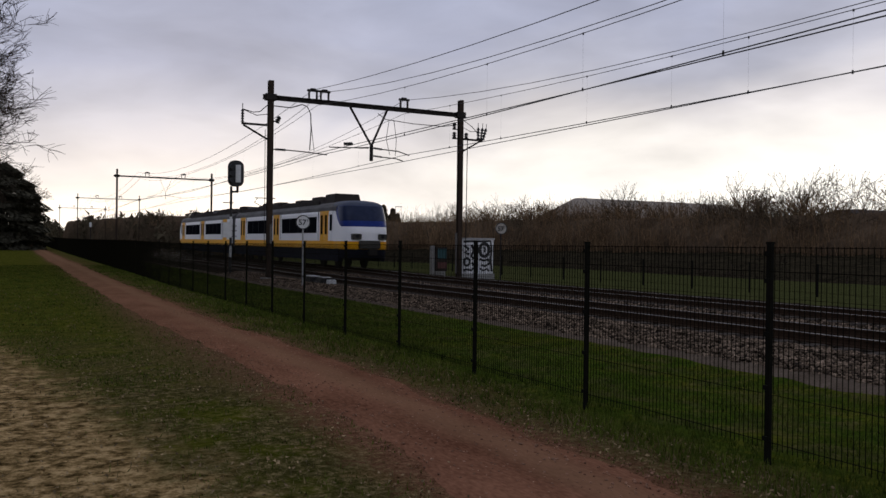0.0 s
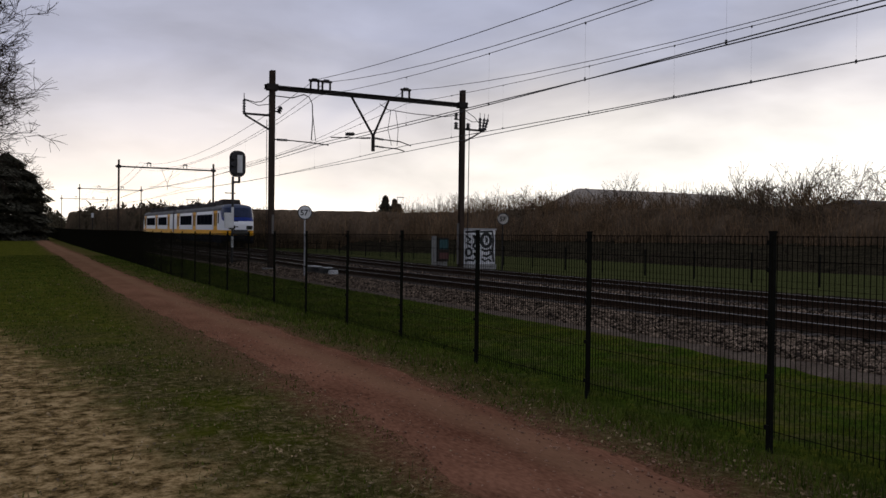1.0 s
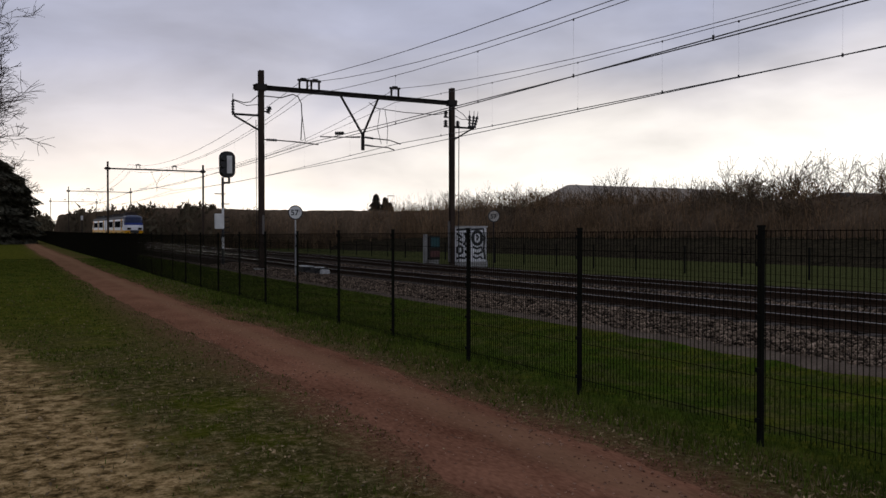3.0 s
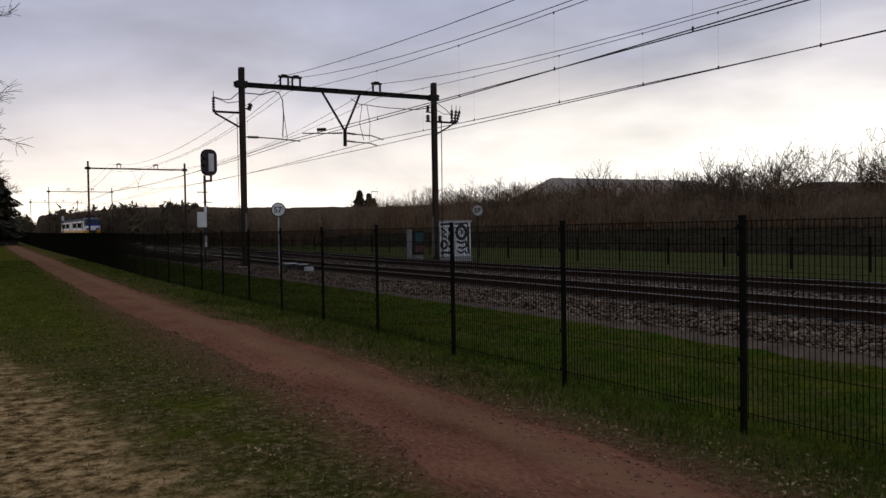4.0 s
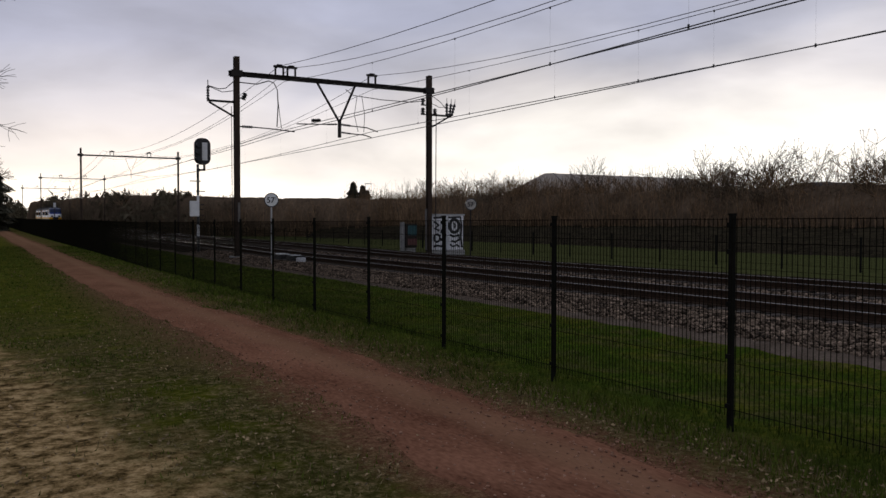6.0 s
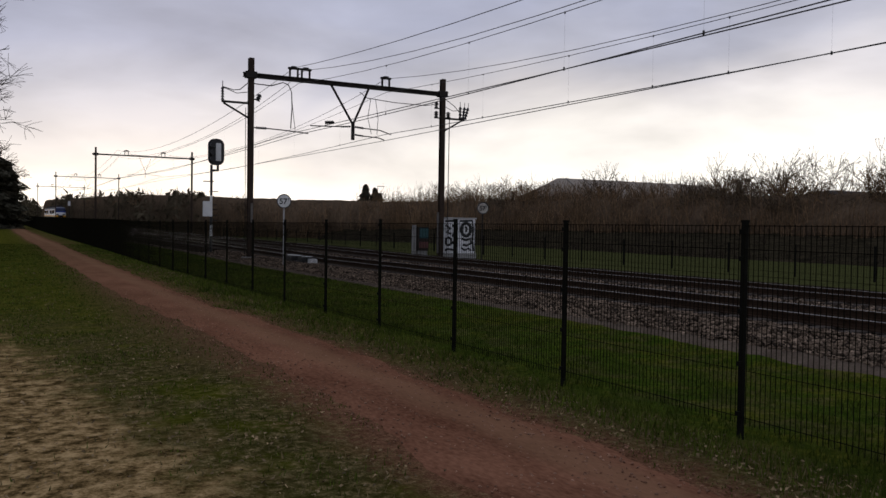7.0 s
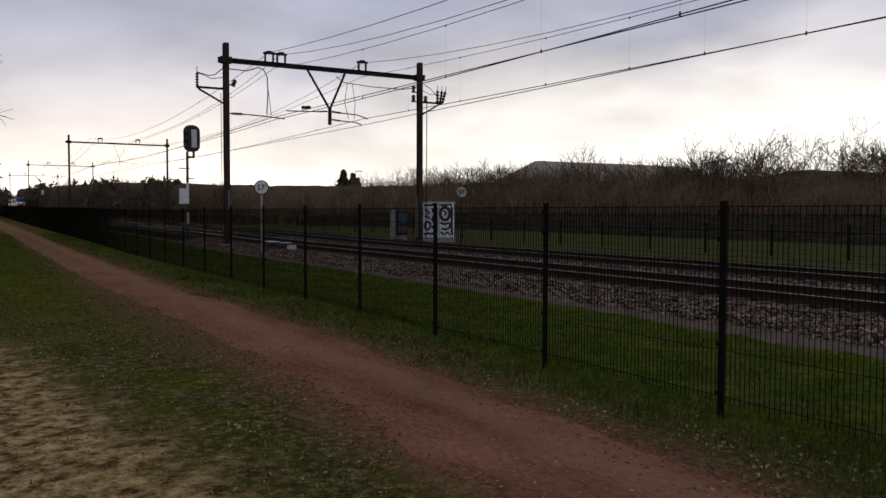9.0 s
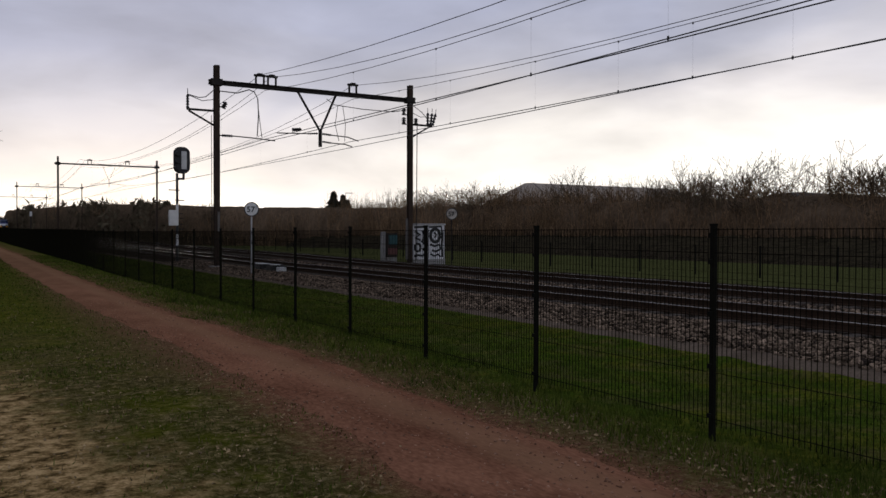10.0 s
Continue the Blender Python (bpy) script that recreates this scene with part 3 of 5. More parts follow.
def scatter_blades(name, n, xr, yr, height, material, label, seed, keep, power=1.0):
    """Short grass blades, one triangle each, leaning at random."""
    r = np.random.default_rng(seed)
    y = yr[0] + (yr[1] - yr[0]) * r.random(n) ** power
    x = r.uniform(xr[0], xr[1], n)
    clump = np.array([noise.noise(Vector((a * 1.3, b * 1.3, seed))) + 0.6 * noise.noise(Vector((a * 5, b * 5, seed))) for a, b in zip(x, y)])
    ok = np.array([keep(a, b, c, q) for a, b, c, q in zip(x, y, clump, r.random(n))])
    x, y, clump = x[ok], y[ok], clump[ok]
    n = len(x)
    z = np.array([ground_z(a, b) for a, b in zip(x, y)]) - 0.005
    h = r.uniform(height[0], height[1], n) * (1 + 0.7 * np.clip(clump, -0.6, 1)) * np.where(x > 4.6, 1.7, 1.0)
    w = 0.0035 + 0.00055 * y
    an, le = r.uniform(0, 6.28, n), r.uniform(0.1, 0.9, n)
    dx, dy = np.cos(an), np.sin(an)
    lx, ly = r.normal(0, 0.6, n) * h * le, r.normal(0, 0.6, n) * h * le
    v = np.stack([np.stack([x - dx * w, y - dy * w, z], -1), np.stack([x + dx * w, y + dy * w, z], -1),
                  np.stack([x + lx, y + ly, z + h], -1)], 1).reshape(-1, 3)
    f = np.arange(3 * n).reshape(-1, 3)
    return tagged(new(name, big_mesh(name, v, f, material)), label, "grass", kind="stuff")


def sand_edge(x, y):
    return x + 0.145 * y + noise.noise(Vector((x * 1.1, y * 1.1, 3))) * 0.7


def on_path(x, y, gap=0.0):
    return path_edge(y, -1) - gap < x < path_edge(y, 1) + gap


def keep_green(x, y, clump, q):
    if on_path(x, y, -0.03) or 9.35 < x:
        return False
    if sand_edge(x, y) < 2.1:
        return q < 0.010 + 0.06 * max(0, clump)
    if 1.9 < x + 0.5 * clump < 3.2 and 8 < y < 24 and q > 0.28:
        return False
    if x < 2.9 and y < 15:
        bare = noise.noise(Vector((x * 0.8, y * 0.8, 4))) + 0.5 * noise.noise(Vector((x * 2.6, y * 2.6, 8)))
        return q < 0.16 + 0.06 * max(0, y - 8) + 1.1 * bare + 0.3 * clump
    if x < 5.2:
        return q < 0.62 + 0.5 * clump
    return q < 0.85 + 0.3 * clump


def keep_dry(x, y, clump, q):
    if on_path(x, y, 0.05) or 5.6 < x:
        return False
    return q < (0.03 if sand_edge(x, y) < 2.1 else 0.45 if x > 4.2 else 0.30 if y < 14 else 0.10) + 0.25 * clump


def fallen_leaves():
    r = np.random.default_rng(11)
    v, f = [], []
    for _ in range(15000):
        y = 3.2 + 15 * r.random() ** 1.6
        x = r.uniform(-4.0, 5.6)
        cl = noise.noise(Vector((x * 1.5, y * 1.5, 9)))
        if on_path(x, y, 0.02) and r.random() < 0.97:
            continue
        if r.random() > (0.75 if x > 4.4 and y < 8 else 0.42) + 1.1 * cl or (x < 2.5 and y > 13 and r.random() < 0.7):
            continue
        z = ground_z(x, y) + 0.012 + r.uniform(0, 0.02)
        s, a = r.uniform(0.007, 0.022), r.uniform(0, 6.28)
        c, d = math.cos(a) * s, math.sin(a) * s
        t = r.uniform(-0.6, 0.9, 4) * s
        k = len(v)
        v += [(x - c, y - d, z + t[0]), (x + d * 0.6, y - c * 0.6, z + t[1]), (x + c, y + d, z + t[2]), (x - d * 0.6, y + c * 0.6, z + t[3])]
        f.append((k, k + 1, k + 2, k + 3))
    tagged(new("fallen_leaves", big_mesh("fallen_leaves", v, f, M["leaf"])), "scattered dry brown leaves on the grass", "leaves", kind="stuff")


build_ground()
build_path()
build_trackbed()


# ---------------------------------------------------------------- railway
def build_track(x, label):
    t = thing("railway_track", label, "railway track", "railway tracks")
    for side in (-1, 1):
        cx = x + side * (GAUGE / 2 + 0.035)
        o = [(-0.0625, 0), (0.0625, 0), (0.0625, 0.012), (0.012, 0.03), (0.010, 0.10), (0.034, 0.112), (0.034, 0.146), (-0.034, 0.146), (-0.034, 0.112), (-0.010, 0.10), (-0.012, 0.03), (-0.0625, 0.012)]
        ys = [-60] + [y for y, _ in CLIMB[1:-1]] + [900]
        rail = part("rail", Shape().loft([[(cx + a, y, RAIL_Z - 0.15 + b + rise(y)) for a, b in o] for y in ys]), M["rail_side"], t)
        top = [(cx - 0.028, RAIL_Z - 0.0042), (cx + 0.028, RAIL_Z - 0.0042), (cx + 0.028, RAIL_Z), (cx - 0.028, RAIL_Z)]
        part("running_surface", Shape().loft([[(a, y, b + rise(y)) for a, b in top] for y in ys]), M["rail_top"], rail, "bright worn railhead")
    sl = Shape().quad_box([(-1.30, -0.125, -0.1), (1.30, -0.125, -0.1), (1.30, 0.125, -0.1), (-1.30, 0.125, -0.1),
                           (-1.28, -0.105, 0.025), (1.28, -0.105, 0.025), (1.28, 0.105, 0.025), (-1.28, 0.105, 0.025)]).mesh("sleeper", M["sleeper"])
    for i in range(140):
        s = part("sleeper", sl, None, t)
        s.location = (x, -2 + 0.6 * i, RAIL_Z - 0.175 + rise(-2 + 0.6 * i))
    far = Shape()
    for i in range(330):
        up = rise(82 + 0.6 * i)
        far.box(x - 1.29, x + 1.29, 82 + 0.6 * i, 82.23 + 0.6 * i, RAIL_Z - 0.27 + up, RAIL_Z - 0.15 + up)
    tagged(part("far_sleepers", far, M["sleeper"], t), kind="stuff")


build_track(NEAR_X, "rusty railway track nearer the footpath on dark sleepers")
build_track(FAR_X, "rusty railway track beyond the first on dark sleepers")


def insulator(sh, a, b, r=0.055, n=5):
    """A ribbed insulator from a to b."""
    a, b = Vector(a), Vector(b)
    sh.tube(a, b, r * 0.45, sides=6)
    for i in range(n):
        p, q = a.lerp(b, (i + 0.15) / n), a.lerp(b, (i + 0.75) / n)
        sh.tube(p, q, r, r * 0.6, 8)


GY = 37.9


def h_pole(x, z0, z1, w=0.24):
    t = 0.03
    s = Shape()
    s.box(x - w / 2, x + w / 2, -w / 2, -w / 2 + t, z0, z1)
    s.box(x - w / 2, x + w / 2, w / 2 - t, w / 2, z0, z1)
    s.box(x - t / 2, x + t / 2, -w / 2 + t, w / 2 - t, z0, z1)
    return s


def build_gantry(y, lift, full, XL=10.55, XR=20.50):
    g = thing("catenary_gantry", "dark steel catenary gantry spanning both tracks", "catenary gantry", "catenary gantries", m=pose(0, y, lift))
    top, bz = 9.27, 8.50
    # far columns and beams are thinned to imitate sky glare eating into them
    for x, base in ((XL, 0.05 - lift + rise(y)), (XR, 0.05 - lift + rise(y))):
        p = part("pole", h_pole(x, base, top, 0.24 if full else 0.19 if y < 150 else 0.14), M["pole"], g, "rusty brown steel column")
        part("base_plate", Shape().box(x - 0.3, x + 0.3, -0.3, 0.3, base - 0.3, base + 0.12), M["concrete"], p)
    beam = Shape()
    deep = 0.09 if full else 0.06 if y < 150 else 0.04
    for dz in (-deep, deep):
        beam.box(XL - 0.36, XR + 0.30, -0.10, 0.10, bz + dz - 0.015, bz + dz + 0.015)
    beam.box(XL - 0.36, XR + 0.30, -0.012, 0.012, bz - deep + 0.015, bz + deep - 0.015)
    for k in range(18):
        xk = XL + 0.4 + k * 0.53
        beam.box(xk - 0.01, xk + 0.01, -0.09, 0.09, bz - deep + 0.015, bz + deep - 0.015)
    beam.box(XL - 0.26, XL + 0.24, -0.17, 0.17, bz - 0.14, bz + 0.15)
    beam.box(XR - 0.26, XR + 0.22, -0.17, 0.17, bz - 0.14, bz + 0.15)
    part("cross_beam", beam, M["steel_dark"], g)
    for x in ((12.57, 13.15, 17.29) if full else (13.55, 17.5)):
        s = Shape()
        for d in (-0.19, 0.19):
            s.box(x + d - 0.03, x + d + 0.03, -0.06, 0.06, bz + 0.10, bz + 0.50)
        s.box(x - 0.27, x + 0.27, -0.07, 0.07, bz + 0.46, bz + 0.55)
        s.box(x - 0.12, x + 0.12, -0.09, 0.09, bz + 0.55, bz + 0.60)
        part("wire_saddle", s, M["steel_dark"], g)
    if not full:
        v = Shape().tube((14.9, 0, bz - 0.1), (15.55, 0, 6.8), 0.016).tube((16.2, 0, bz - 0.1), (15.55, 0, 6.8), 0.016).tube((15.55, 0, 6.8), (15.55, 0, 6.1), 0.025)
        v.tube((15.55, 0, 6.5), (17.3, 0, 6.35), 0.018).tube((15.55, 0, 6.5), (13.6, 0, 6.35), 0.018)
        part("hanger", v, M["steel_dark"], g)
        return g
    v = Shape().tube((14.41, 0, bz - 0.05), (15.57, 0, 6.60), 0.055).tube((16.40, 0, bz - 0.05), (15.57, 0, 6.60), 0.055)
    v.box(15.50, 15.64, -0.06, 0.06, 5.86, 6.66)
    part("v_hanger", v, M["steel_dark"], g, "v-shaped steel hanger")
    for a, b, r in (((14.95, 0, 6.46), (15.45, 0, 6.50), 0.055), ((15.68, 0, 6.50), (16.15, 0, 6.46), 0.065), ((15.68, 0, 6.12), (16.15, 0, 6.08), 0.055),
                    ((14.15, 0, 6.60), (14.60, 0, 6.64), 0.10), ((XL + 0.25, 0, 6.12), (XL + 0.75, 0, 6.12), 0.075)):
        ins = Shape()
        insulator(ins, a, b, r)
        part("insulator", ins, M["insulator"], g)
    for pts in ([(16.15, 0, 6.46), (17.0, 0, 6.42), (17.6, 0, 6.25)], [(16.15, 0, 6.08), (16.9, 0, 6.05), (17.25, 0, 5.95)], [(14.95, 0, 6.46), (13.4, 0, 6.40)],
                [(XL + 0.10, 0, 6.12), (XL + 0.3, 0, 6.12)], [(XL + 0.75, 0, 6.12), (12.2, 0, 6.09), (13.3, 0, 6.02)]):
        part("registration_arm", Shape().line(pts, 0.028), M["steel_dark"], g)
    # bracket with upright insulators on each outer side
    b = Shape().box(9.22, XL - 0.14, -0.05, 0.05, 7.16, 7.25).tube((9.30, 0, 7.14), (XL - 0.12, 0, 6.55), 0.045)
    part("side_bracket", b, M["steel_dark"], g)
    i1 = Shape()
    insulator(i1, (9.26, 0, 7.25), (9.26, 0, 7.85), 0.085)
    i1.tube((9.26, 0, 7.85), (9.26, 0, 8.12), 0.018)
    part("post_insulator", i1, M["insulator"], g)
    i1 = Shape()
    insulator(i1, (XL + 0.30, 0, 7.35), (XL + 0.42, 0, 7.65), 0.13, 3)
    i1.tube((XL + 0.12, 0, 7.40), (XL + 0.36, 0, 7.45), 0.03)
    part("post_insulator", i1, M["insulator"], g)
    b = Shape().box(XR + 0.14, XR + 1.30, -0.05, 0.05, 7.24, 7.33).tube((XR + 0.14, 0, 6.65), (XR + 1.2, 0, 7.26), 0.045)
    part("side_bracket", b, M["steel_dark"], g)
    for k, (dx, lean) in enumerate(((1.05, 0.0), (1.25, 0.15), (1.40, 0.32))):
        i2 = Shape()
        insulator(i2, (XR + dx, 0.06 * k, 7.33), (XR + dx + lean * 0.6, 0.06 * k, 7.95), 0.10, 4)
        i2.tube((XR + dx + lean * 0.6, 0.06 * k, 7.95), (XR + dx + lean * 0.7, 0.06 * k, 8.2), 0.016)
        part("post_insulator", i2, M["insulator"], g)
    for dx, z0, z1, r in ((-0.36, 7.78, 8.10, 0.11), (-0.36, 7.30, 7.62, 0.13), (0.34, 7.33, 7.62, 0.13)):
        i2 = Shape()
        insulator(i2, (XR + dx, 0, z0), (XR + dx, 0, z1), r, 3)
        i2.box(min(XR + dx - 0.1, XR), max(XR + dx + 0.1, XR), -0.03, 0.03, z0 - 0.05, z0)
        part("post_insulator", i2, M["insulator"], g)
    # jumper cables
    for pts, r in (([(9.26, 0, 7.86), (9.75, 0, 7.75), (10.05, 0, 7.80), (XL - 0.15, 0, 8.12)], 0.022),
                   ([(9.26, 0, 7.84), (9.9, 0, 7.62), (XL - 0.1, 0, 7.72)], 0.018),
                   ([(XL + 0.15, 0, 8.12), (11.5, 0, 8.10), (12.05, 0, 8.30), (12.30, 0, 8.22), (12.47, 0, 7.9), (12.50, 0, 7.2), (12.44, 0, 6.2)], 0.026),
                   ([(12.47, 0, 7.7), (12.56, 0, 6.9), (12.66, 0, 6.15)], 0.016),
                   ([(15.9, 0, 8.2), (16.3, 0, 7.95), (17.8, 0, 7.85), (19.5, 0, 7.85), (XR - 0.2, 0, 8.0)], 0.020),
                   ([(16.5, 0, 7.95), (16.35, 0, 7.0), (16.55, 0, 6.2)], 0.015), ([(16.75, 0, 7.95), (16.9, 0, 7.0), (16.85, 0, 6.2)], 0.015),
                   ([(XR + 0.1, 0, 8.3), (XR + 0.7, 0, 7.95), (XR + 1.05, 0, 7.6)], 0.018), ([(XR + 0.1, 0, 7.9), (XR + 0.6, 0, 7.7), (XR + 1.0, 0, 7.75)], 0.016)):
        part("jumper_cable", Shape().line(pts, r), M["wire"], g)
    part("downpipe", Shape().tube((XR + 0.42, 0, 7.3), (XR + 0.38, 0, 0.3), 0.022), M["steel_dark"], g)
    part("earth_cable", Shape().tube((XL - 0.24, 0, 7.0), (XL - 0.22, 0, 0.3), 0.014), M["steel_dark"], g)
    part("marker_plate", Shape().box(XL + 0.0, XL + 0.10, -0.136, -0.123, 1.75, 2.65), M["worn_grey"], g, "narrow pale marker strip")
    part("marker_plate", Shape().box(XR - 0.22, XR - 0.125, -0.05, 0.03, 0.35, 2.45), M["worn_grey"], g, "pale cable cover")
    return g


GANTRIES = ((GY - 61.2, 0.0), (GY, 0.0), (GY + 61.2, 0.66), (GY + 123.2, 1.12), (GY + 185, 1.6))
for gy, lift in GANTRIES:
    if gy > GY:
        build_gantry(gy, lift, False, 10.36, 20.70)
    else:
        build_gantry(gy, lift, True)


def span_z(y, mid, end, p=2.6):
    """Height of a hanging wire: end at the gantries, mid half way between."""
    for (a, la), (b, lb) in zip(GANTRIES, GANTRIES[1:]):
        if a <= y <= b:
            u = (y - a) / (b - a)
            return mid + (end - mid) * abs(2 * u - 1) ** p + la + (lb - la) * u
    return end


def wire_points(x, mid, end, sway=0.0, p=2.6):
    pts = []
    for (a, _), (b, _) in zip(GANTRIES, GANTRIES[1:]):
        for k in range(16):
            y = a + (b - a) * k / 16
            pts.append((x + sway * math.cos(math.pi * (y - GY) / 61.2), y, span_z(y, mid, end, p)))
    return pts


def build_overhead(label, wires, droppers):
    o = thing("overhead_line", label, "overhead line", "overhead lines")
    for name, x, mid, end, p, sway, r in wires:
        part(name, Shape().line(wire_points(x, mid, end, sway, p), r, 5), M["wire"], o)
    for x, top, bottom, ys in droppers:
        for y in ys:
            s = Shape().tube((x, y, span_z(y, *top)), (x, y, span_z(y, *bottom)), 0.0014, sides=4)
            s.box(x - 0.012, x + 0.012, y - 0.02, y + 0.02, span_z(y, *bottom) - 0.02, span_z(y, *bottom) + 0.07)
            s.box(x - 0.012, x + 0.012, y - 0.02, y + 0.02, span_z(y, *top) - 0.04, span_z(y, *top) + 0.02)
            part("dropper", s, M["wire"], o)


build_overhead("thin dark overhead wires with droppers above the nearer track", (
    ("feeder_wire", 12.57, 7.60, 9.03, 2.0, 0.0, 0.013),
    ("messenger_wire", 13.10, 7.30, 8.97, 2.4, 0.0, 0.012),
    ("auxiliary_wire", 12.80, 7.07, 8.33, 2.4, 0.0, 0.011),
    ("contact_wire", 12.72, 5.69, 5.95, 2.4, 0.10, 0.015),
    ("contact_wire", 12.72, 5.58, 6.02, 1.3, -0.10, 0.015)),
    ((12.80, (7.07, 8.33, 2.4), (5.69, 5.95, 2.4), (-4, 2.5, 7.5, 12.5, 17.2, 22, 28, 45, 52, 60, 68, 76, 84, 92)),))
build_overhead("thin dark overhead wires with droppers above the farther track", (
    ("messenger_wire", 17.29, 7.40, 8.98, 2.4, 0.0, 0.012),
    ("auxiliary_wire", 17.30, 7.29, 8.31, 2.0, 0.0, 0.011),
    ("contact_wire", 17.20, 5.83, 6.23, 1.6, 0.06, 0.015),
    ("contact_wire", 17.20, 5.85, 5.90, 1.6, -0.06, 0.015)),
    ((17.3, (7.29, 8.31, 2.0), (5.83, 6.23, 1.6), (-2, 4, 8.5, 12.9, 16, 18.9, 23, 28.6, 33, 44, 52, 60, 68, 76, 84, 92)),))


# ---------------------------------------------------------------- train
def superellipse(w, y0, yb, n, a):
    c, s = math.cos(a), math.sin(a)
    return (w * math.copysign(abs(s) ** (2 / n), s), yb - (yb - y0) * max(c, 0) ** (2 / n))


def nose_y(z):
    """How far the cab's front leans back at height z above the rail."""
    if z < 2.05:
        return 0.10 * (2.05 - z) / 1.0
    return 0.62 * ((z - 2.05) / 1.6) ** 1.25


def nose_w(z):
    return 1.40 if z < 2.4 else 1.40 - 0.17 * ((z - 2.4) / 1.3) ** 1.6


def nose_strip(z0, z1, a0, a1, off=0.0, rows=8, cols=28, yb=2.3):
    rings = []
    for i in range(rows + 1):
        z = z0 + (z1 - z0) * i / rows
        ring = []
        for j in range(cols + 1):
            lo, hi = (q(z) if callable(q) else q for q in (a0, a1))
            a = radians(lo + (hi - lo) * j / cols)
            x, y = superellipse(nose_w(z) + off, nose_y(z) - off, yb, 3.4, a)
            ring.append((x, y, z))
        rings.append(ring)
    return Shape().loft(rings, close=False, caps=False)


def mask_edge(z, inset=0.0):
    """Angle at which the blue mask ends: it sweeps back towards the roof."""
    return 63 + 25 * (max(z - 2.32, 0) / 1.14) ** 0.6 - inset


CAR, PROFILE = 25.3, ((1.42, 0.95), (1.42, 2.60), (1.40, 3.10), (1.33, 3.42), (1.15, 3.62), (0.80, 3.74), (0.0, 3.80))


def car_ring(lo, hi):
    """Half outline between two heights, mirrored into a closed one."""
    pts = []
    for (xa, za), (xb, zb) in zip(PROFILE, PROFILE[1:]):
        for k in range(6):
            u = k / 6
            z = za + (zb - za) * u
            if lo <= z <= hi:
                pts.append((xa + (xb - xa) * u, z))
    if hi >= 3.8:
        pts.append((0.0, 3.80))
    left = [(-x, z) for x, z in reversed(pts) if x > 0]
    return pts + left


def panel(s, side, y0, y1, z0, z1, proud):
    x = 1.42 + proud if z1 < 2.7 else 1.41 + proud
    s.box(min(side * 1.395, side * x), max(side * 1.395, side * x), y0, y1, z0, z1)
    return s


def build_car(train, y0, flip):
    """One car from its cab end at y0; flip: the cab is at the far end."""
    def Y(a):
        return y0 + (CAR - a if flip else a)

    def span(a, b):
        return min(Y(a), Y(b)), max(Y(a), Y(b))
    car = new("car")
    car.parent = train
    body = Shape().prism(car_ring(1.20, 3.25), *span(2.2, CAR - 0.55))
    body = part("body_shell", body, M["train_white"], car, "white painted steel shell", bevel=0.0)
    roof = Shape().loft([[(x, y, z) for x, z in car_ring(3.20, 3.9)] for y in span(1.7, CAR - 0.55)])
    part("roof", roof, M["train_roof"], car, "dirty grey roof", smooth=False)
    for side in (-1, 1):
        a, b = span(2.0, CAR - 0.55)
        part("yellow_stripe", panel(Shape(), side, a, b, 1.11, 1.53, 0.012), M["train_yellow"], car, "broad yellow stripe")
        part("skirt", Shape().box(min(side * 1.10, side * 1.39), max(side * 1.10, side * 1.39), *span(1.2, CAR - 0.4), 0.42, 1.12), M["train_skirt"], car, "dark blue grimy skirt")
        for d0, d1 in ((2.75, 4.15), (12.4, 13.8), (21.5, 22.9)):
            mid = (d0 + d1) / 2
            for q0, q1 in ((d0, mid - 0.02), (mid + 0.02, d1)):
                d = part("door", panel(Shape(), side, *span(q0, q1), 1.13, 3.22, 0.020), M["train_yellow"], car, "yellow door leaf")
                part("door_window", panel(Shape(), side, *span(q0 + 0.19, q1 - 0.17), 1.90, 2.98, 0.026), M["glass_dark"], d)
        for w0, w1 in ((4.75, 11.8), (14.5, 20.8)):
            w = part("window_band", panel(Shape(), side, *span(w0, w1), 1.98, 2.92, 0.014), M["glass_dark"], car, "dark tinted window band")
            for k in (0.25, 0.5, 0.75):
                yy = w0 + (w1 - w0) * k
                part("mullion", panel(Shape(), side, *span(yy - 0.03, yy + 0.03), 1.98, 2.92, 0.018), M["rubber"], w)
        part("cab_side_window", panel(Shape(), side, *span(2.18, 2.50), 2.10, 3.00, 0.016), M["glass_dark"], car)
    # cab nose, made at the near end and turned for the far one
    turn = Matrix.Identity(4) if not flip else pose(0, y0 + CAR, 0, 0, 0, 180)
    if not flip:
        turn = Matrix.Translation((0, y0, 0))
    nose = new("cab_nose", nose_strip(1.50, 2.32, -90, 90).mesh("cab_nose", M["train_white"], True))
    nose.parent = car
    nose.matrix_basis = turn
    tagged(nose, "rounded white lower cab front")
    part("mask", nose_strip(2.32, 3.46, lambda z: -mask_edge(z), mask_edge, 0.006, 14, 36), M["train_blue"], nose, "blue cab front", smooth=True)
    for s in (-1, 1):
        part("cab_corner", nose_strip(2.32, 3.46, lambda z, s=s: s * mask_edge(z), s * 90, 0.0, 14, 8), M["train_white"], nose, smooth=True)
    part("windscreen", nose_strip(2.64, 3.45, lambda z: -mask_edge(z, 7), lambda z: mask_edge(z, 7), 0.014, 10, 36), M["screen_glass"], nose, "large curved tinted windscreen", smooth=True)
    rings = []
    for k in range(6):
        u = k / 5
        z = 3.46 + 0.34 * math.sin(u * math.pi / 2)
        sc = max(0.02, math.cos(u * math.pi / 2))
        rings.append([(lambda p: (p[0] * (0.25 + 0.75 * sc) * (1 if u < 1 else 0.9), p[1] + (1 - sc) * 1.2, z))(superellipse(nose_w(3.46), nose_y(3.46), 2.3, 3.4, radians(-90 + 6 * j))) for j in range(31)])
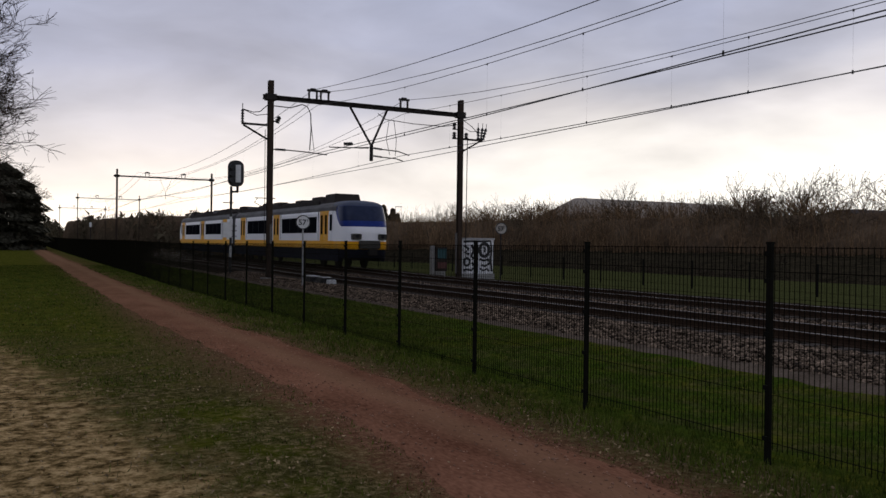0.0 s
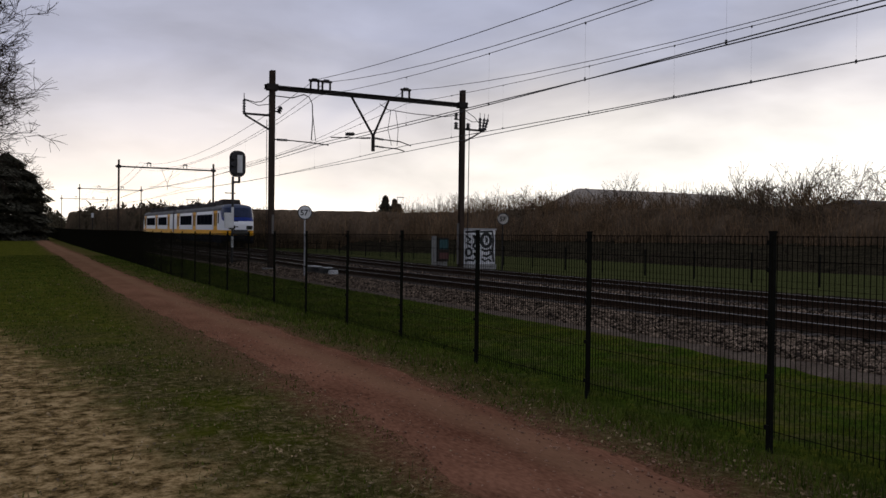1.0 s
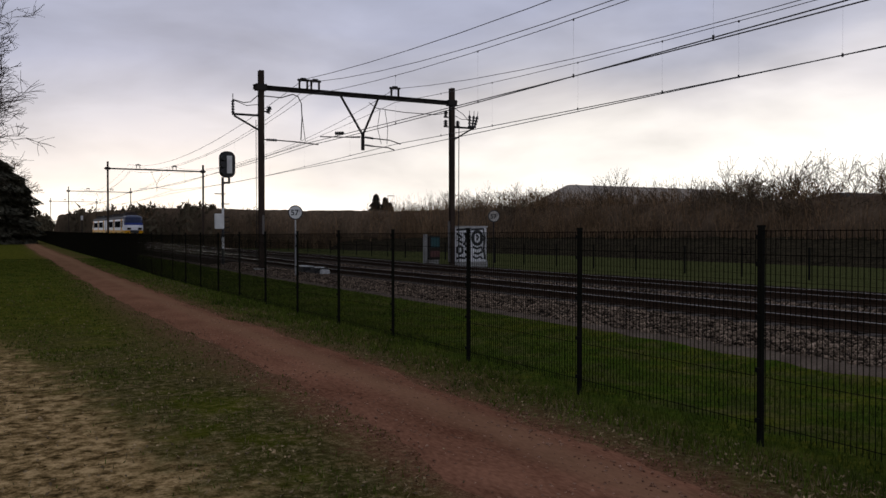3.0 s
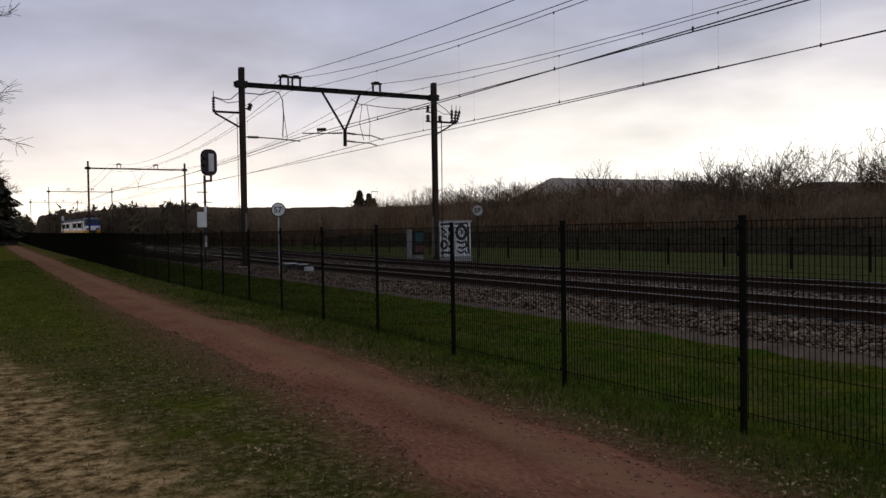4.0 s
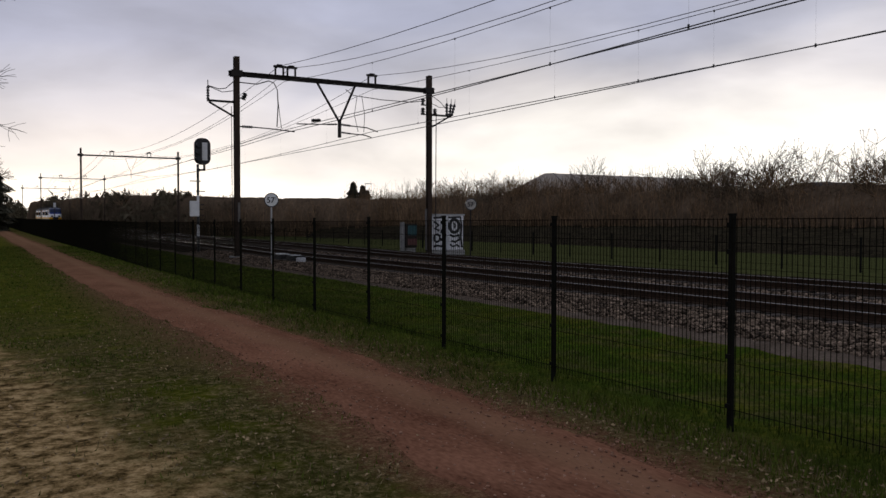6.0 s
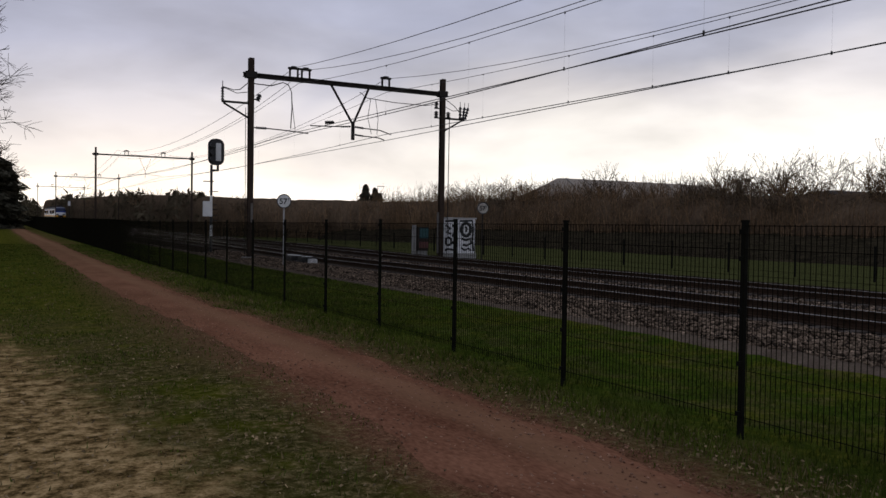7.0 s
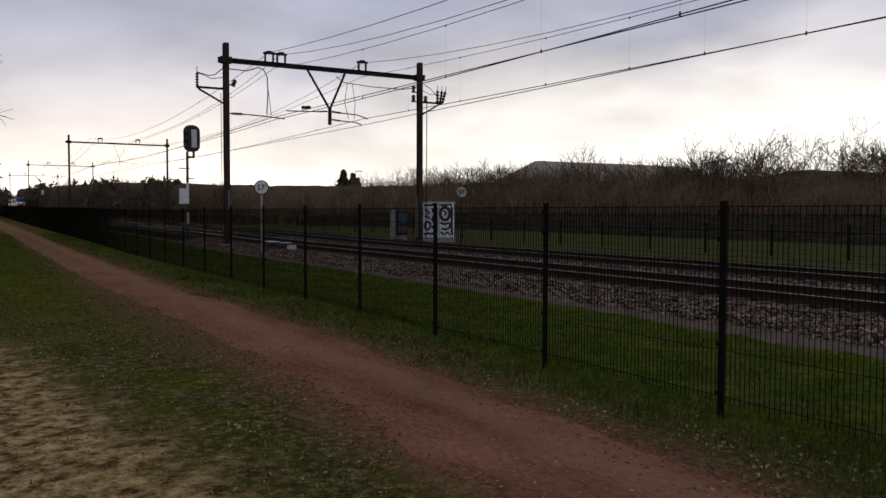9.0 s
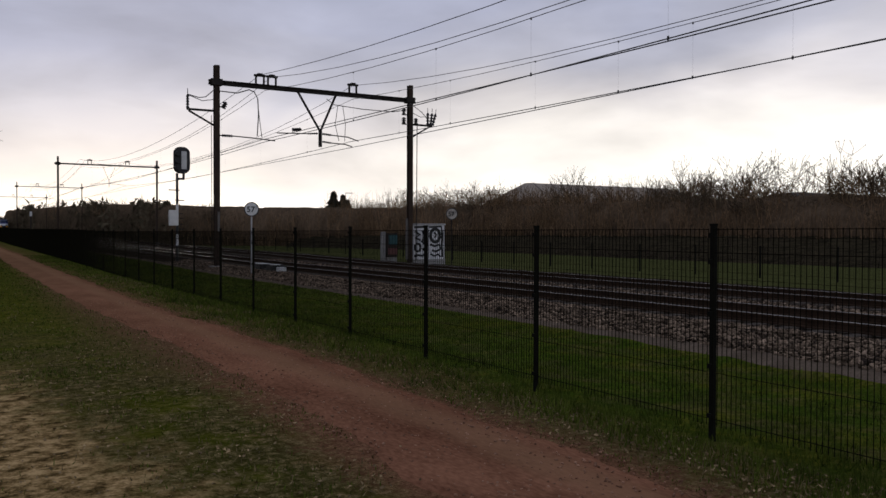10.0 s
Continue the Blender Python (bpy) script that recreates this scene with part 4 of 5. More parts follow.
    part("cab_roof", Shape().loft(rings, close=False, caps=False), M["cab_roof"], nose, "blue-grey domed cab roof", smooth=True)
    part("front_stripe", nose_strip(1.10, 1.52, -90, 90, 0.008, 2), M["train_yellow"], nose, "yellow stripe", smooth=True)
    part("apron", nose_strip(0.62, 1.11, -90, 90, -0.03, 4), M["train_skirt"], nose, "dark front apron", smooth=True)
    for s in (-1, 1):
        hl = Shape().quad_box([(s * 0.74 - 0.25, -0.02, 1.61), (s * 0.74 + 0.25, -0.02, 1.61), (s * 0.74 + 0.25, 0.3, 1.61), (s * 0.74 - 0.25, 0.3, 1.61),
                               (s * 0.74 - 0.27, -0.02, 1.93), (s * 0.74 + 0.27, -0.02, 1.93), (s * 0.74 + 0.27, 0.3, 1.93), (s * 0.74 - 0.27, 0.3, 1.93)])
        h = part("headlight", hl, M["lamp_black"], nose, "black headlight housing", bevel=0.03)
        part("lens", Shape().tube((s * 0.74, -0.03, 1.80), (s * 0.74, 0.01, 1.80), 0.10, sides=14), M["glass_dark"], h)
    cp = Shape().tube((0, -0.45, 0.95), (0, 0.4, 0.95), 0.09, sides=10).box(-0.22, 0.22, -0.55, -0.35, 0.78, 1.12)
    part("coupler", cp, M["steel_dark"], nose)
    part("coupler_recess", Shape().box(-0.62, 0.62, -0.015, 0.30, 1.12, 1.57), M["lamp_black"], nose, "black recess round the coupler", bevel=0.03)
    # roof equipment
    for a, b, w, h in ((3.4, 5.3, 0.85, 0.52), (5.6, 9.8, 0.80, 0.32), (10.4, 14.5, 0.75, 0.26), (15.2, 20.5, 0.80, 0.34), (21, 24.2, 0.75, 0.24)):
        y_a, y_b = span(a, b)
        e = Shape().quad_box([(-w, y_a, 3.66), (w, y_a, 3.66), (w, y_b, 3.66), (-w, y_b, 3.66),
                              (-w * 0.85, y_a + 0.12, 3.74 + h), (w * 0.85, y_a + 0.12, 3.74 + h), (w * 0.85, y_b - 0.12, 3.74 + h), (-w * 0.85, y_b - 0.12, 3.74 + h)])
        part("roof_box", e, M["roof_gear"], car, "brown-grey roof equipment", bevel=0.03)
    rr = random.Random(61 if flip else 60)
    a = 5.5
    while a < CAR - 1.4:
        ln, w, h = rr.uniform(0.5, 1.9), rr.uniform(0.25, 0.6), rr.uniform(0.30, 0.50)
        xo = rr.uniform(-0.35, 0.35)
        part("roof_fitting", Shape().box(xo - w, xo + w, *span(a, a + ln), 3.70, 3.76 + h), M["roof_gear"] if rr.random() < 0.7 else M["train_roof"], car, bevel=0.03)
        a += ln + rr.uniform(0.15, 1.3)
    for side in (-1, 1):
        part("roof_rail", Shape().box(side * 1.02 - 0.06, side * 1.02 + 0.06, *span(5.4, CAR - 1.0), 3.60, 3.86), M["roof_gear"], car, "dark rail along the roof")
        for q in (4.42, 12.05, 14.1, 21.15):
            part("rain_gutter", panel(Shape(), side, *span(q, q + 0.07), 1.55, 3.24, 0.012), M["worn_grey"], car)
    # bogies
    for c in (4.0, CAR - 4.6):
        bg = Shape().box(-1.15, 1.15, *span(c - 1.7, c + 1.7), 0.50, 0.78)
        bogie = part("bogie", bg, M["steel_dark"], car, bevel=0.04)
        for dy in (-1.25, 1.25):
            for s in (-1, 1):
                part("wheel", Shape().tube((s * 0.70, Y(c + dy), 0.46), (s * 0.84, Y(c + dy), 0.46), 0.46, sides=20), M["steel_dark"], bogie)
    return car


train = thing("train", "two-car white electric train with yellow stripe and blue cab front", "train")
build_car(train, 0.0, False)
build_car(train, CAR, True)
part("gangway", Shape().box(-1.36, 1.36, CAR - 0.6, CAR + 0.6, 0.95, 3.4), M["rubber"], train, "black rubber gangway bellows", bevel=0.05)
pan = Shape().line([(-0.5, 20.5, 4.1), (-0.45, 22.6, 4.45), (-0.6, 21.2, 4.72)], 0.03).line([(0.5, 20.5, 4.1), (0.45, 22.6, 4.45), (0.6, 21.2, 4.72)], 0.03)
pan.tube((-0.8, 21.2, 4.74), (0.8, 21.2, 4.74), 0.03).tube((-0.5, 20.5, 4.1), (0.5, 20.5, 4.1), 0.04)
part("pantograph", pan, M["steel_dark"], train, "folded pantograph")


# ---------------------------------------------------------------- trackside things
def build_signal(x, y):
    s = thing("railway_signal", "black oval signal head on a banded mast with white box", "signal", m=pose(x, y, 0))
    part("foundation", Shape().box(-0.3, 0.3, -0.3, 0.3, -0.25, 0.16), M["concrete"], s)
    for z0, z1, k in ((0.1, 1.05, "black_paint"), (1.05, 1.62, "white_paint"), (1.62, 2.25, "black_paint"), (2.25, 3.15, "white_paint"), (3.15, 4.75, "black_paint")):
        part("mast_section", Shape().tube((0, 0, z0), (0, 0, z1), 0.065, sides=14), M[k], s, "white mast band" if k[0] == "w" else "black mast band")
    o = []
    for i in range(32):
        a = 2 * math.pi * i / 32
        px, pz = math.cos(a), math.sin(a)
        o.append((0.22 + 0.42 * math.copysign(abs(px) ** 0.75, px), 5.42 + 0.36 * pz + (0.33 if pz > 0 else -0.33 if pz < 0 else 0)))
    head = part("backboard", Shape().prism(o, -0.10, -0.04), M["black_paint"], s, "black oval backboard")
    part("white_panel", Shape().box(0.20, 0.47, -0.115, -0.101, 4.96, 5.88), M["white_paint"], head, "white rectangular panel")
    for z in (5.02, 5.38, 5.74):
        hood = Shape().tube((0.0, -0.34, z), (0.0, -0.10, z), 0.13, 0.15, 14)
        part("lamp_hood", hood, M["black_paint"], head)
    part("head_bracket", Shape().box(-0.06, 0.36, -0.05, 0.05, 4.42, 4.52).box(0.28, 0.38, -0.05, 0.05, 4.45, 4.80), M["steel_dark"], s)
    part("cabinet", Shape().box(-0.46, 0.0, -0.30, -0.10, 2.06, 2.85), M["white_paint"], s, "white equipment box", bevel=0.02)
    for x0, x1, z in ((-0.42, 0.14, 3.86), (-0.10, 0.36, 3.34), (0.0, 0.30, 1.85), (0.0, 0.30, 2.1), (0.0, 0.30, 2.4), (0.0, 0.30, 2.65)):
        part("step_iron", Shape().box(x0, x1, -0.03, 0.03, z, z + 0.045), M["steel_dark"], s)


build_signal(10.2, 44.0)


def build_km_sign(x, y, zc, metal, face="white_paint"):
    s = thing("round_sign", "round white sign with black numerals on a thin post", "sign", "round signs", m=pose(x, y, 0, 0, 0, -16))
    part("post", Shape().tube((0, 0, 0.0), (0, 0, zc + 0.2), 0.032, sides=10), M[metal], s)
    part("rim", Shape().tube((0, -0.075, zc), (0, -0.035, zc), 0.285, sides=36), M["black_paint"], s, "black rim")
    disc = part("disc", Shape().tube((0, -0.082, zc), (0, -0.05, zc), 0.245, sides=36), M[face], s, "dirty white disc")
    for txt, size, dx, dz in (("57", 0.31, -0.03, -0.11), ("1", 0.13, 0.175, 0.03)):
        cu = bpy.data.curves.new("numerals", "FONT")
        cu.body, cu.size, cu.align_x, cu.extrude = txt, size, "CENTER", 0.003
        cu.offset = 0.006
        tmp = bpy.data.objects.new("numerals", cu)
        me = bpy.data.meshes.new_from_object(tmp)
        bpy.data.objects.remove(tmp)
        me.materials.clear()
        me.materials.append(M["black_paint"])
        num = new("numerals", me)
        num.parent = disc
        num.matrix_basis = pose(dx, -0.088, zc + dz, 90, 0, 0)


build_km_sign(10.3, 32.1, 2.62, "galv")
build_km_sign(20.7, 34.1, 2.62, "steel_dark", "stained_white")


def build_cabinet(x, y):
    c = thing("relay_cabinet", "white steel cabinet covered in black graffiti strokes", "cabinet", m=pose(x, y, 0, 0, 0, -10))
    part("plinth", Shape().box(-0.90, 0.92, -0.42, 0.42, -0.1, 0.34), M["concrete"], c)
    part("housing", Shape().box(-0.86, 0.88, -0.38, 0.38, 0.34, 2.12), M["cabinet_paint"], c, "dirty white housing", bevel=0.02)
    part("lid", Shape().box(-0.91, 0.93, -0.44, 0.44, 2.12, 2.20), M["galv"], c, "grey overhanging lid", bevel=0.015)
    y0 = -0.386
    def loop(cx, cz, rx, rz, n=18):
        return tuple((cx + rx * math.cos(k * 6.2832 / n), cz + rz * math.sin(k * 6.2832 / n)) for k in range(n + 1))
    strokes = ((0.085, loop(0.36, 1.58, 0.26, 0.34)), (0.05, ((0.30, 1.74), (0.42, 1.62), (0.34, 1.46))),
               (0.055, ((0.02, 2.02), (0.70, 2.05), (0.76, 1.60), (0.72, 1.05), (0.78, 0.45))),
               (0.06, ((0.10, 1.12), (0.32, 1.02), (0.60, 1.10), (0.64, 0.86), (0.40, 0.74), (0.18, 0.80))), (0.05, ((0.10, 0.62), (0.30, 0.50), (0.52, 0.60), (0.66, 0.46))),
               (0.06, ((-0.80, 2.00), (-0.30, 2.03), (-0.10, 1.98))), (0.065, ((-0.76, 1.80), (-0.50, 1.62), (-0.72, 1.45), (-0.46, 1.34))),
               (0.07, ((-0.34, 1.85), (-0.22, 1.55), (-0.36, 1.25), (-0.18, 1.10))), (0.06, loop(-0.60, 0.95, 0.16, 0.20, 12)),
               (0.06, ((-0.34, 0.92), (-0.16, 0.70), (-0.34, 0.52), (-0.62, 0.56), (-0.80, 0.50))))
    for wide, st in strokes:
        rings = []
        for k, p in enumerate(st):
            a, b = st[max(k - 1, 0)], st[min(k + 1, len(st) - 1)]
            d = Vector((b[0] - a[0], b[1] - a[1]))
            d = (d.normalized() if d.length > 1e-6 else Vector((1, 0))) * wide
            rings.append([(p[0] - d.y, y0 - 0.004, p[1] + d.x), (p[0] + d.y, y0 - 0.004, p[1] - d.x), (p[0] + d.y, y0 + 0.008, p[1] - d.x), (p[0] - d.y, y0 + 0.008, p[1] + d.x)])
        g = Shape().loft(rings)
        part("graffiti_stroke", g, M["black_paint"], c, "black spray stroke")
    part("door_gap", Shape().box(-0.008, 0.008, -0.387, -0.37, 0.4, 2.08), M["black_paint"], c)


build_cabinet(21.7, 38.3)

box2 = thing("cable_box", "weathered cable box with teal and red patches beside a pale post", "cabinet", m=pose(21.4, 42.0, 0))
part("pale_post", Shape().box(-0.50, -0.26, -0.1, 0.1, -0.1, 1.78), M["concrete"], box2, "pale concrete post", bevel=0.02)
part("box_body", Shape().box(-0.25, 0.45, -0.2, 0.2, 0.35, 1.70), M["roof_gear"], box2, "dark grey body", bevel=0.02)
part("teal_panel", Shape().box(-0.12, 0.40, -0.21, -0.195, 1.05, 1.60), M["teal"], box2, "faded teal panel")
part("red_panel", Shape().box(-0.15, 0.42, -0.21, -0.195, 0.50, 0.85), M["dull_red"], box2, "faded red panel")
part("box_foot", Shape().box(-0.2, 0.4, -0.15, 0.15, -0.1, 0.35), M["concrete"], box2)

pm = thing("track_device", "low black track device with two pale covers beside the rail", "track device", m=pose(11.35, 33.4, 0.0))
part("base_bar", Shape().box(-0.22, 0.22, -1.5, 1.4, 0.1, 0.24), M["black_paint"], pm, bevel=0.02)
for yy, hl in ((-1.10, 0.22), (0.50, 0.48)):
    bx = part("housing", Shape().box(-0.3, 0.3, yy - hl - 0.08, yy + hl + 0.08, 0.12, 0.40), M["black_paint"], pm, bevel=0.03)
    part("cover", Shape().box(-0.16, 0.16, yy - hl, yy + hl, 0.404, 0.43), M["white_paint"], bx, "pale grey cover", bevel=0.01)
part("end_piece", Shape().box(-0.12, 0.2, -1.80, -1.52, 0.1, 0.34), M["white_paint"], pm, "pale end piece", bevel=0.02)


# ---------------------------------------------------------------- fences
def fence_panel(length, height, step):
    s = Shape()
    n = int(length / step)
    for i in range(n + 1):
        x = i * length / n
        s.box(-0.003, 0.003, x - 0.0022, x + 0.0022, 0.04, height)
    for z, thick in ((0.10, 0.0009), (0.50, 0.0009), (0.91, 0.0009), (1.31, 0.0009), (1.53, 0.003), (1.66, 0.0014), (1.73, 0.003)):
        for d in (-0.007, 0.007):
            s.box(d - 0.004, d + 0.004, 0, length, z - thick, z + thick)
    return s.mesh("mesh_panel", M["mesh_green"])


def build_near_fence():
    f = thing("mesh_fence", "dark green double-wire mesh fence on square posts", "fence")
    panel_mesh = fence_panel(BAY - 0.06, 1.74, 0.05)
    ps = Shape().box(-0.020, 0.020, -0.023, 0.023, -0.3, 1.76).box(-0.024, 0.024, -0.027, 0.027, 1.76, 1.78)
    for z in (0.12, 0.55, 1.0, 1.45, 1.68):
        ps.box(-0.036, -0.020, -0.026, 0.026, z - 0.02, z + 0.02)
    post_mesh = ps.mesh("post", M["post_green"])
    for k in range(-4, 96):
        y = POST_Y + BAY * k
        top = 0.0 if k > 1 else -0.02
        p = part("post", post_mesh, None, f)
        p.location = (FENCE_X, y, 0.02 + top + rise(y))
        q = part("mesh_panel", panel_mesh, None, f)
        q.location = (FENCE_X - 0.035, y + 0.03, rise(y + BAY / 2))


def build_far_fence():
    f = thing("far_fence", "low dark mesh fence beyond the tracks", "fence")
    x = 26.0
    s = Shape()
    for i in range(32):
        yy = i * 3.14 / 32
        s.box(-0.002, 0.002, yy - 0.002, yy + 0.002, 0.1, 1.15)
    for z in (0.15, 0.65, 1.15):
        s.box(-0.004, 0.004, 0, 3.14, z - 0.004, z + 0.004)
    panel_mesh = s.mesh("mesh_panel", M["mesh_green"])
    post_mesh = Shape().box(-0.028, 0.028, -0.028, 0.028, -0.3, 1.2).mesh("post", M["post_green"])
    for k in range(46):
        y = 5.0 + 3.14 * k
        p = part("post", post_mesh, None, f)
        p.location = (x, y, 0.06)
        q = part("mesh_panel", panel_mesh, None, f)
        q.location = (x, y, 0.06)


build_near_fence()
build_far_fence()


# ---------------------------------------------------------------- trees and scrub
def grow(limbs, twigs, p, d, length, r, depth, rnd, spread, up, thin, cone=0.0):
    """Recursive branching; thick wood goes to limbs, thin wood to twigs, none thinner than thin."""
    steps = 3 if depth > 2 else 2
    for _ in range(steps):
        q = p + d * (length / steps)
        r2 = max(r * 0.88, thin * 0.7)
        (limbs if r > 2.2 * thin else twigs).tube(p, q, r, r2, 6 if r > 4 * thin else 3, False)
        p, r = q, r2
        d = (d + Vector((rnd.gauss(0, 0.26), rnd.gauss(0, 0.26), rnd.gauss(0, 0.24) + up))).normalized()
        if depth > 0 and rnd.random() < 0.8:
            side = (d + Vector((rnd.gauss(0, 1), rnd.gauss(0, 1), rnd.gauss(0, 0.55))) * spread).normalized()
            grow(limbs, twigs, p, side, length * rnd.uniform(0.55, 0.80), max(r * 0.6, thin), depth - 1, rnd, spread, up, thin, cone)
    if depth == 0 and cone:
        bare_tree_tip(twigs, p, cone, rnd)
    if depth > 0:
        for _ in range(2):
            side = (d + Vector((rnd.gauss(0, 1), rnd.gauss(0, 1), rnd.gauss(0, 0.5))) * spread * 0.8).normalized()
            grow(limbs, twigs, p, side, length * rnd.uniform(0.60, 0.85), max(r * 0.75, thin), depth - 1, rnd, spread, up, thin, cone)


def bare_tree_tip(twigs, p, c, rnd):
    """A small bud or cone at a twig's end."""
    twigs.tube(p, p + Vector((rnd.gauss(0, c), rnd.gauss(0, c), rnd.uniform(1.0, 2.4) * c)), c, c * 0.4, 3, False)


def bare_tree(x, y, height, seed, label, bark="bark", depth=5, spread=0.55, up=0.05, trunk_r=None, lean=(0, 0), limb=0.30, group="", thin=0.014, twig="twig", cone=0.0):
    rnd = random.Random(seed)
    t = thing("bare_tree", label, "tree", group, m=pose(x, y, ground_z(x, y)))
    limbs, twigs = Shape(), Shape()
    r = trunk_r or height * 0.016
    grow(limbs, twigs, Vector((0, 0, -0.2)), Vector((lean[0], lean[1], 1)).normalized(), height * limb, r, depth, rnd, spread, up, thin, cone)
    part("trunk", limbs, M[bark], t)
    part("crown", twigs, M[twig], t, "fine leafless twigs")
    return t


def twig_cloud(shape, rnd, x, y, z, h, r, n, k=1.0):
    """A multi-stemmed leafless bush."""
    for _ in range(n):
        a, t = rnd.uniform(0, 6.28), rnd.uniform(0.05, 0.45)
        hh = h * rnd.uniform(0.55, 1.0)
        b = Vector((x + rnd.uniform(-r, r) * 0.5, y + rnd.uniform(-r, r) * 0.5, z))
        e = b + Vector((math.cos(a) * t * hh * 0.6, math.sin(a) * t * hh * 0.6, hh))
        m = b.lerp(e, 0.55) + Vector((rnd.gauss(0, 0.12), rnd.gauss(0, 0.12), 0))
        shape.tube(b, m, 0.030 * k, 0.020 * k, 3, False)
        shape.tube(m, e, 0.020 * k, 0.008 * k, 3, False)
        for _ in range(4):
            w = rnd.uniform(0.35, 0.98)
            p = b.lerp(m, w / 0.55) if w < 0.55 else m.lerp(e, (w - 0.55) / 0.45)
            q = p + Vector((rnd.gauss(0, 0.35), rnd.gauss(0, 0.35), rnd.uniform(0.25, 0.8))) * (0.16 * h)
            shape.tube(p, q, 0.014 * k, 0.006 * k, 3, False)


# the scrub bank: a low mound of winter brush that swings round the field behind the tracks
BANK = ((22, 420, 11.3), (25, 260, 8.8), (24, 165, 6.9), (27, 112, 5.2), (44, 92, 4.65), (50, 74, 4.8), (52, 56, 4.6), (50, 36, 4.3), (50, 10, 3.6), (50, -25, 3.5))


def bank_at(u):
    i = min(int(u), len(BANK) - 2)
    k = u - i
    a, b = BANK[i], BANK[i + 1]
    return tuple(a[j] + (b[j] - a[j]) * k for j in range(3))


def build_bank():
    rnd = random.Random(5)
    rings, n = [], 40
    for s in range((len(BANK) - 1) * n + 1):
        x, y, h = bank_at(s / n)
        x2, y2, _ = bank_at(min(s / n + 0.02, len(BANK) - 1.0))
        x1, y1, _ = bank_at(max(s / n - 0.02, 0))
        d = Vector((x2 - x1, y2 - y1, 0)).normalized()
        nrm = Vector((d.y, -d.x, 0))       # towards the tracks
        if nrm.x > 0:
            nrm = -nrm
        ring = []
        for k in range(11):
            u = k / 10
            off = (-0.2, 1.2)[k] if k < 2 else 2.2 - 9.0 * u
            z = h * min(1.0, math.sin(min(u * 2.6, 1.0) * math.pi / 2)) * (1 - max(0, u - 0.6) * 0.5)
            j = noise.noise(Vector((x * 0.5 + k, y * 0.5, k * 0.7)))
            p = Vector((x, y, 0)) + nrm * (off + 0.5 * j)
            ring.append((p.x, p.y, z * (1 + 0.05 * j) - (0.3 if k == 0 else 0)))
        rings.append(ring)
    tagged(new("scrub_bank", Shape().loft(rings, close=False, caps=False).mesh("scrub_bank", M["bank"], True)),
           "long dense bank of dark brown winter scrub", "scrub", kind="stuff")
    tw = Shape()
    for _ in range(1450):
        u = rnd.uniform(3.0, len(BANK) - 1.2)
        x, y, h = bank_at(u)
        front = rnd.random()
        side = -1.8 + 4.5 * front
        warm = u < 4.0
        hh = (h * rnd.uniform(0.85, 1.02)) if warm else h * rnd.uniform(0.7, 1.12)
        xx, yy = (x - 1.0 + rnd.uniform(-1, 1), y + side) if u > 4 and y > 85 else (x + side, y + rnd.uniform(-1, 1))
        twig_cloud(tw, rnd, xx, yy, 0.0, hh, 0.9, 5)
    for _ in range(1150):
        u = 3.85 + 3.7 * rnd.random() ** 1.5
        x, y, h = bank_at(u)
        hh = (h + 1.9 if u < 5 else h + 1.5 if u < 5.8 else h + 1.2) * rnd.uniform(0.75, 1.08)
        twig_cloud(tw, rnd, x + rnd.uniform(-1.0, 4.5), y + rnd.uniform(-1.0, 3.0), 0.0, hh, 0.8, 3)
    for _ in range(950):
        x, y, h = bank_at(rnd.uniform(4.3, 6.2))
        twig_cloud(tw, rnd, x + rnd.uniform(0, 4.5), y + rnd.uniform(-1.0, 3.0), 0.0, (h + 1.9) * rnd.uniform(0.75, 1.12), 0.8, 3, 0.7)
    tagged(new("scrub_twigs", tw.mesh("scrub_twigs", M["twig"])), "thicket of leafless brown stems on the bank", "scrub", kind="stuff")


build_bank()


def build_undergrowth():
    """Low dark brush added as the shade between the mown grass and the bank."""
    rnd = random.Random(15)
    rings, n = [], 30
    for s in range(int(3.7 * n), (len(BANK) - 1) * n + 1):
        x, y, h = bank_at(s / n)
        wide = 12.0 * min(1.0, (s / n - 3.5) / 0.7)
        ring = []
        for k in range(9):
            u = k / 8
            j = noise.noise(Vector((y * 0.45 + k * 2, u * 5, 3))) + 0.6 * noise.noise(Vector((y * 1.6, k * 1.3, 7)))
            ring.append((x - wide + (wide + 1.5) * u + (0.8 * j if k < 2 else 0), y, -0.15 if k == 0 else 0.12 + 1.70 * u ** 0.85 + 0.22 * j))
        rings.append(ring)
    tagged(new("undergrowth", Shape().loft(rings, close=False, caps=False).mesh("undergrowth", M["foot_shade"], True)),
           "low dark slope added as the shade at the foot of the bank", "undergrowth", kind="stuff")
    # dark stems that roughen the added shade slope
    tw = Shape()
    for _ in range(800):
        u = rnd.uniform(4.0, len(BANK) - 1.3)
        x, y, h = bank_at(u)
        v = rnd.random() ** 1.4
        twig_cloud(tw, rnd, x - 11.6 + 12.0 * v, y + rnd.uniform(-1, 1), 0.0, 0.6 + 1.75 * v * rnd.uniform(0.7, 1.15), 0.9, 4, 0.8)
    tagged(new("foot_shade_stems", tw.mesh("foot_shade_stems", M["twig_dark"])), "tangled dark stems added over the shaded foot of the bank", "undergrowth", kind="stuff")


build_undergrowth()


